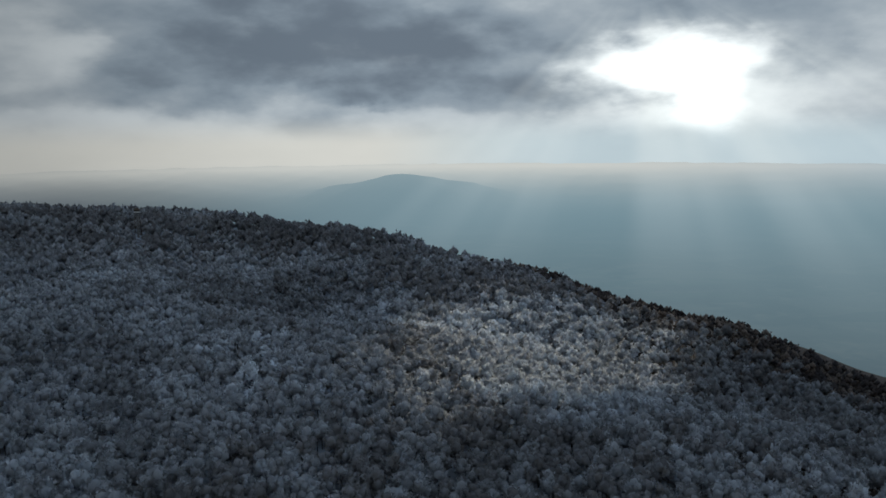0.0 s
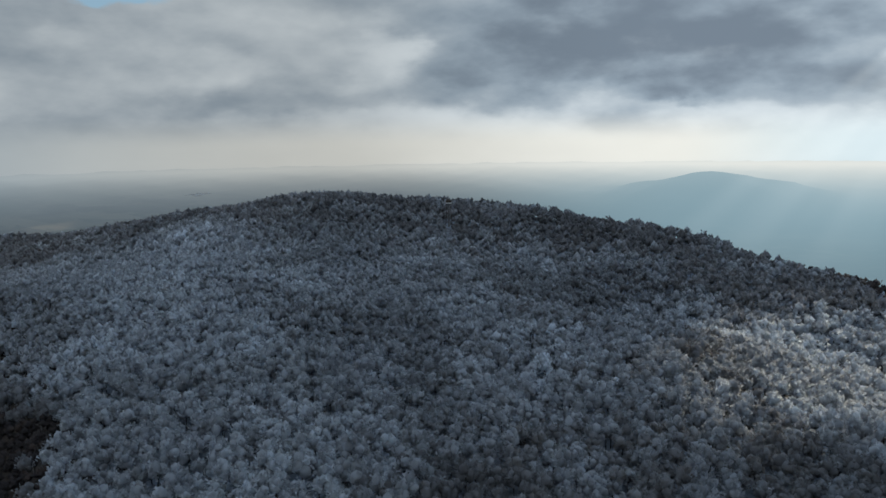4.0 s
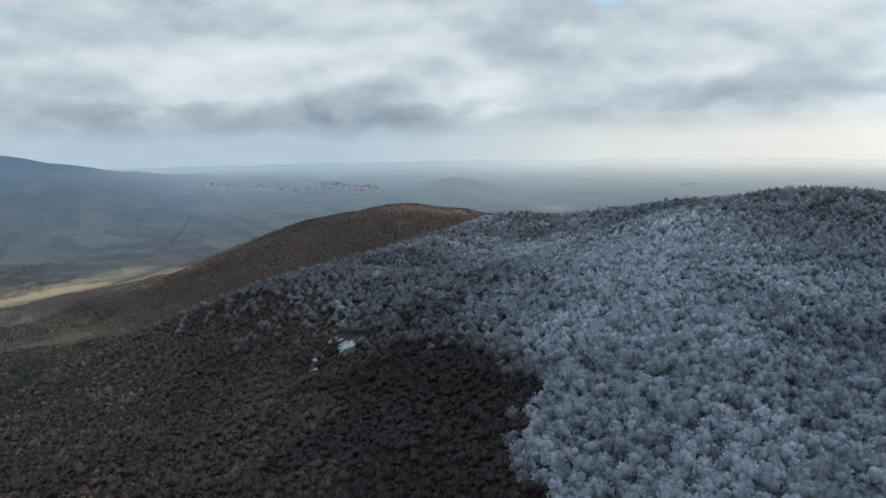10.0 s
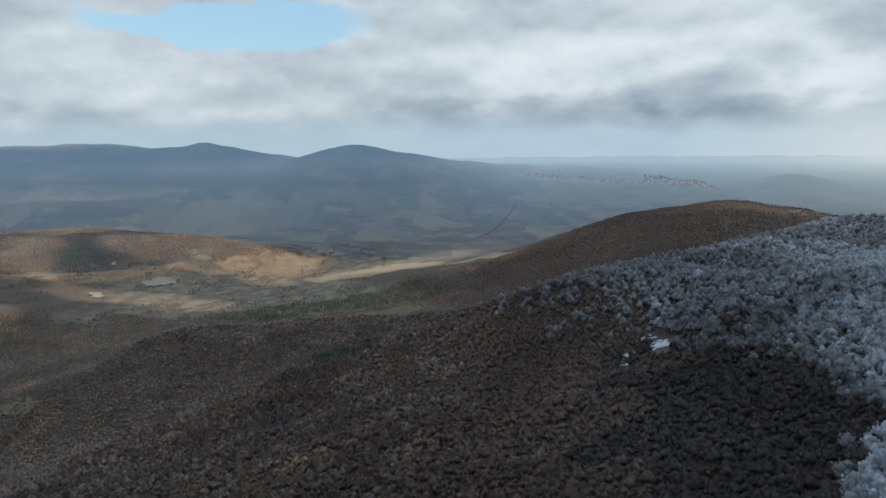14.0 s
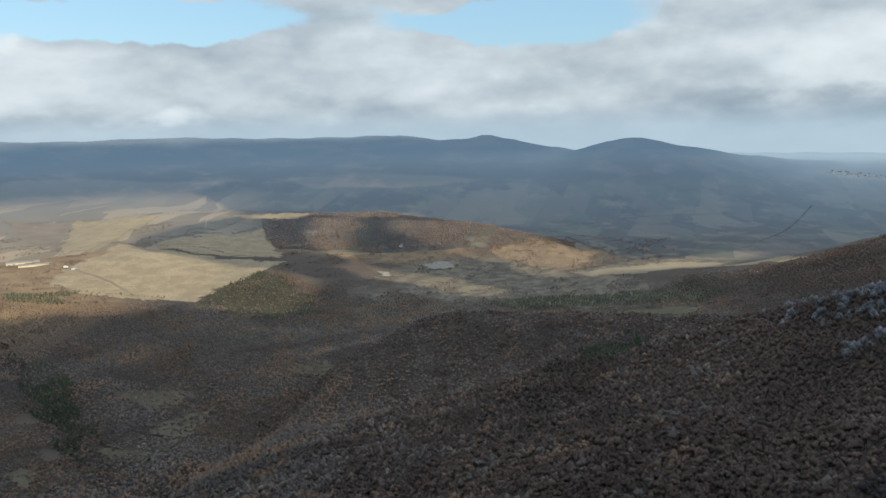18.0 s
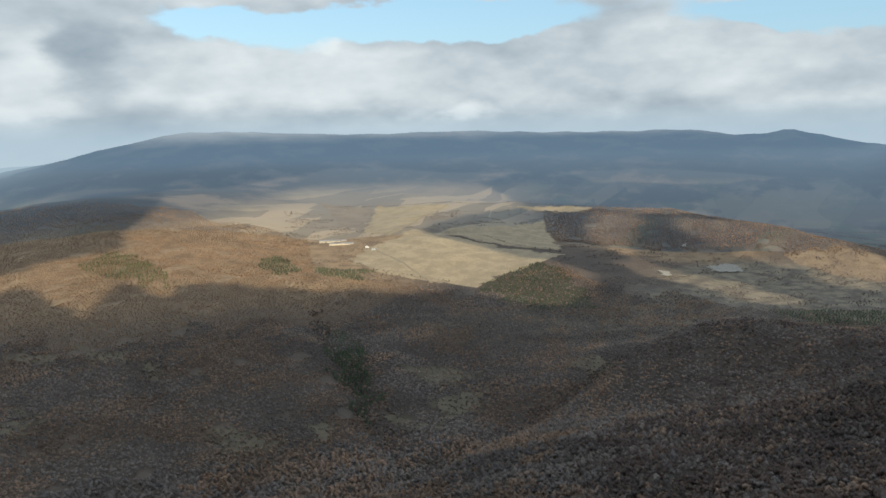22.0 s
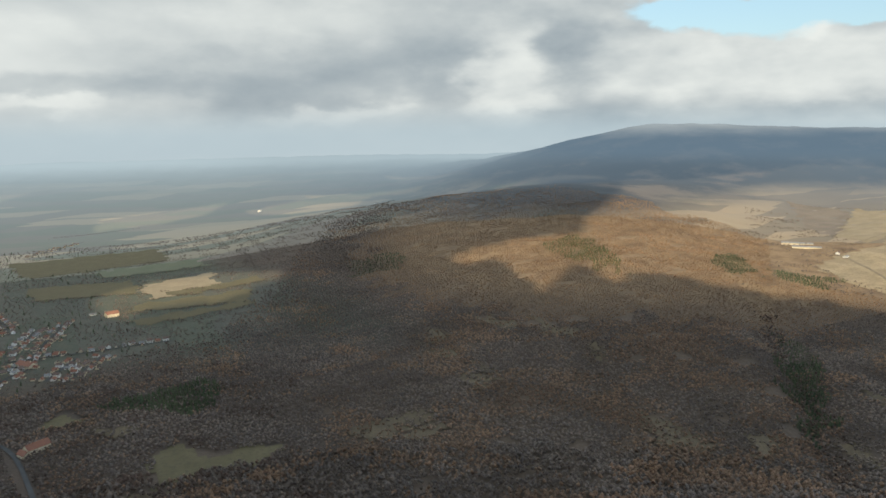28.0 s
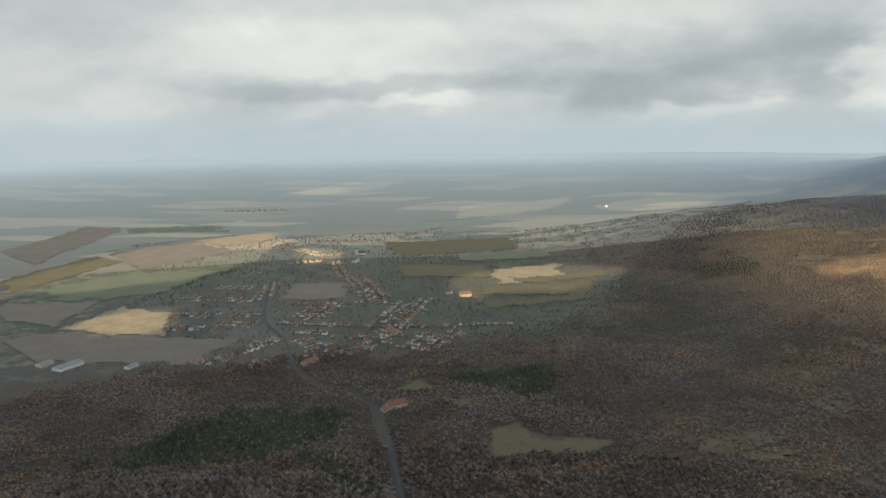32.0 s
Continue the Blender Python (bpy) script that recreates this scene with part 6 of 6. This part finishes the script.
hedge((-124.0, 2390), (-118.0, 2300), (-112.5, 2075))
hedge((-75.2, 3560), (-77.0, 2890), (-79.0, 2600))
hedge((-131.0, 2950), (-121.0, 2870), (-110.0, 2860))
hedge((-128.8, 2010), (-126.6, 1880), (-121.0, 1790))
hedge((150.6, 2120), (158.6, 2295), (165.2, 2520), (167.6, 2740))
hedge((149.0, 1690), (153.0, 1680), (159.6, 1945), (165.0, 2200))
hedge((160.5, 1735), (160.0, 1540), (164.9, 1478))
hedge((151.4, 1330), (157.0, 1320), (162.0, 1330))
hedge((156.4, 2660), (161.5, 2830), (168.0, 2960))
hedge((176.4, 2180), (-176.5, 2155))
hedge((177.2, 1990), (-176.0, 1960), (-170.7, 1965))
hedge((-177.2, 1755), (-169.0, 1775))
hedge((175.7, 2600), (-174.8, 2660))
hedge((178.2, 3080), (-175.6, 3215))
hedge((-95.0, 2900), (-86.0, 3190), (-80.0, 3300))
hedge((-100.0, 3100), (-92.0, 2800), (-84.0, 2500))


def on_hedge(x, y):
    m = np.zeros(np.shape(x), bool)
    for h in HEDGES:
        m |= near_line(h, x, y, 3.5 + 3.0 * wave(x, y, 60, 111))
    return m


x, y = scatter(7.0, (-3600, 1700, -3300, 1100), on_hedge, 13)
plant("hedgerow_trees", x, y, scrub_models, M["bare"], "dark bare hedgerow between the fields", "hedge", 14, (0.4, 0.8))


def on_stream(x, y):
    m = np.zeros(np.shape(x), bool)
    for _, half, bed in STREAMS[:2]:
        m |= near_line(bed, x, y, 0.45 * half + 16 * wave(x, y, 90, 112) + 10 * wave(x, y, 35, 113)) & thinned(x, y, 114, 0.6)
    return m & (np.hypot(x, y) < 1560)


x, y = scatter(5.6, (-1700, 200, -1500, 200), on_stream, 15)
plant("streamside_trees", x, y, far_bare, M["dusky"], "dusky trees lining the stream gully", "streamside trees", 16, (0.7, 1.15))


def gardens(x, y):
    az, d = bearing(x, y)
    w = west(az)
    m = (w < -176) & (w > -202) & (d > 1290) & (d < 2800) & (wave(x, y, 120, 121) > -0.5) & ~near_plots(x, y)
    for px, py, _, _ in SITES:
        m &= (np.abs(x - px) > 7) | (np.abs(y - py) > 7)
    return m


x, y = scatter(12.0, (-100, 1200, -2900, -1200), gardens, 17)
plant("garden_trees", x, y, scrub_models, M["bare"], "bare garden trees between the houses", "garden trees", 18, (0.35, 0.85))
x, y = scatter(46.0, (-100, 1200, -2900, -1200), gardens, 19)
plant("garden_firs", x, y, [conifer(420 + i, 14, 1.6, 11.0) for i in range(3)], M["pine"], "dark garden firs in the village", "garden trees", 20, (0.5, 0.9))


# ---- single trees on the slope right under the drone ----
def lone_tree(seed, name, mat, label, category, group):
    e = tagged(new(name), label, category, group)
    v, f, slot = wispy(seed, 420, 7, 0.48, 5)
    for k, pname, m in ((0, "trunk", M["bark"]), (1, "crown", M[mat])):
        pick = f[slot == k]
        used, inv = np.unique(pick, return_inverse=True)
        ob = mesh_object(pname, v[used], inv.reshape(-1, 3), [m], smooth=True)
        ob.parent = e
    return e


def set_trees(kinds, pts, seed):
    rng = random.Random(seed)
    placed = set()
    for x, y in pts:
        k = rng.randrange(len(kinds))
        m = pose(x, y, float(ground_z(x, y)), 0, 0, rng.uniform(0, 360)) @ Matrix.Scale(rng.uniform(0.8, 1.2), 4)
        if k in placed:
            ob = copy_thing(kinds[k], m)
            ob.matrix_basis = m
        else:
            kinds[k].matrix_basis = m
            placed.add(k)


SINGLE = (205.0, 262.0)
x, y = scatter(6.3, hill_box, lambda x, y: rime_zone(*SINGLE)(x, y) & (bearing(x, y)[0] < 34), 31)
set_trees([lone_tree(500 + i, "rimed_tree", "mid_rime", "bare tree thick with white hoar frost", "frosted tree", "rimed trees") for i in range(6)], list(zip(x, y))[:300], 32)
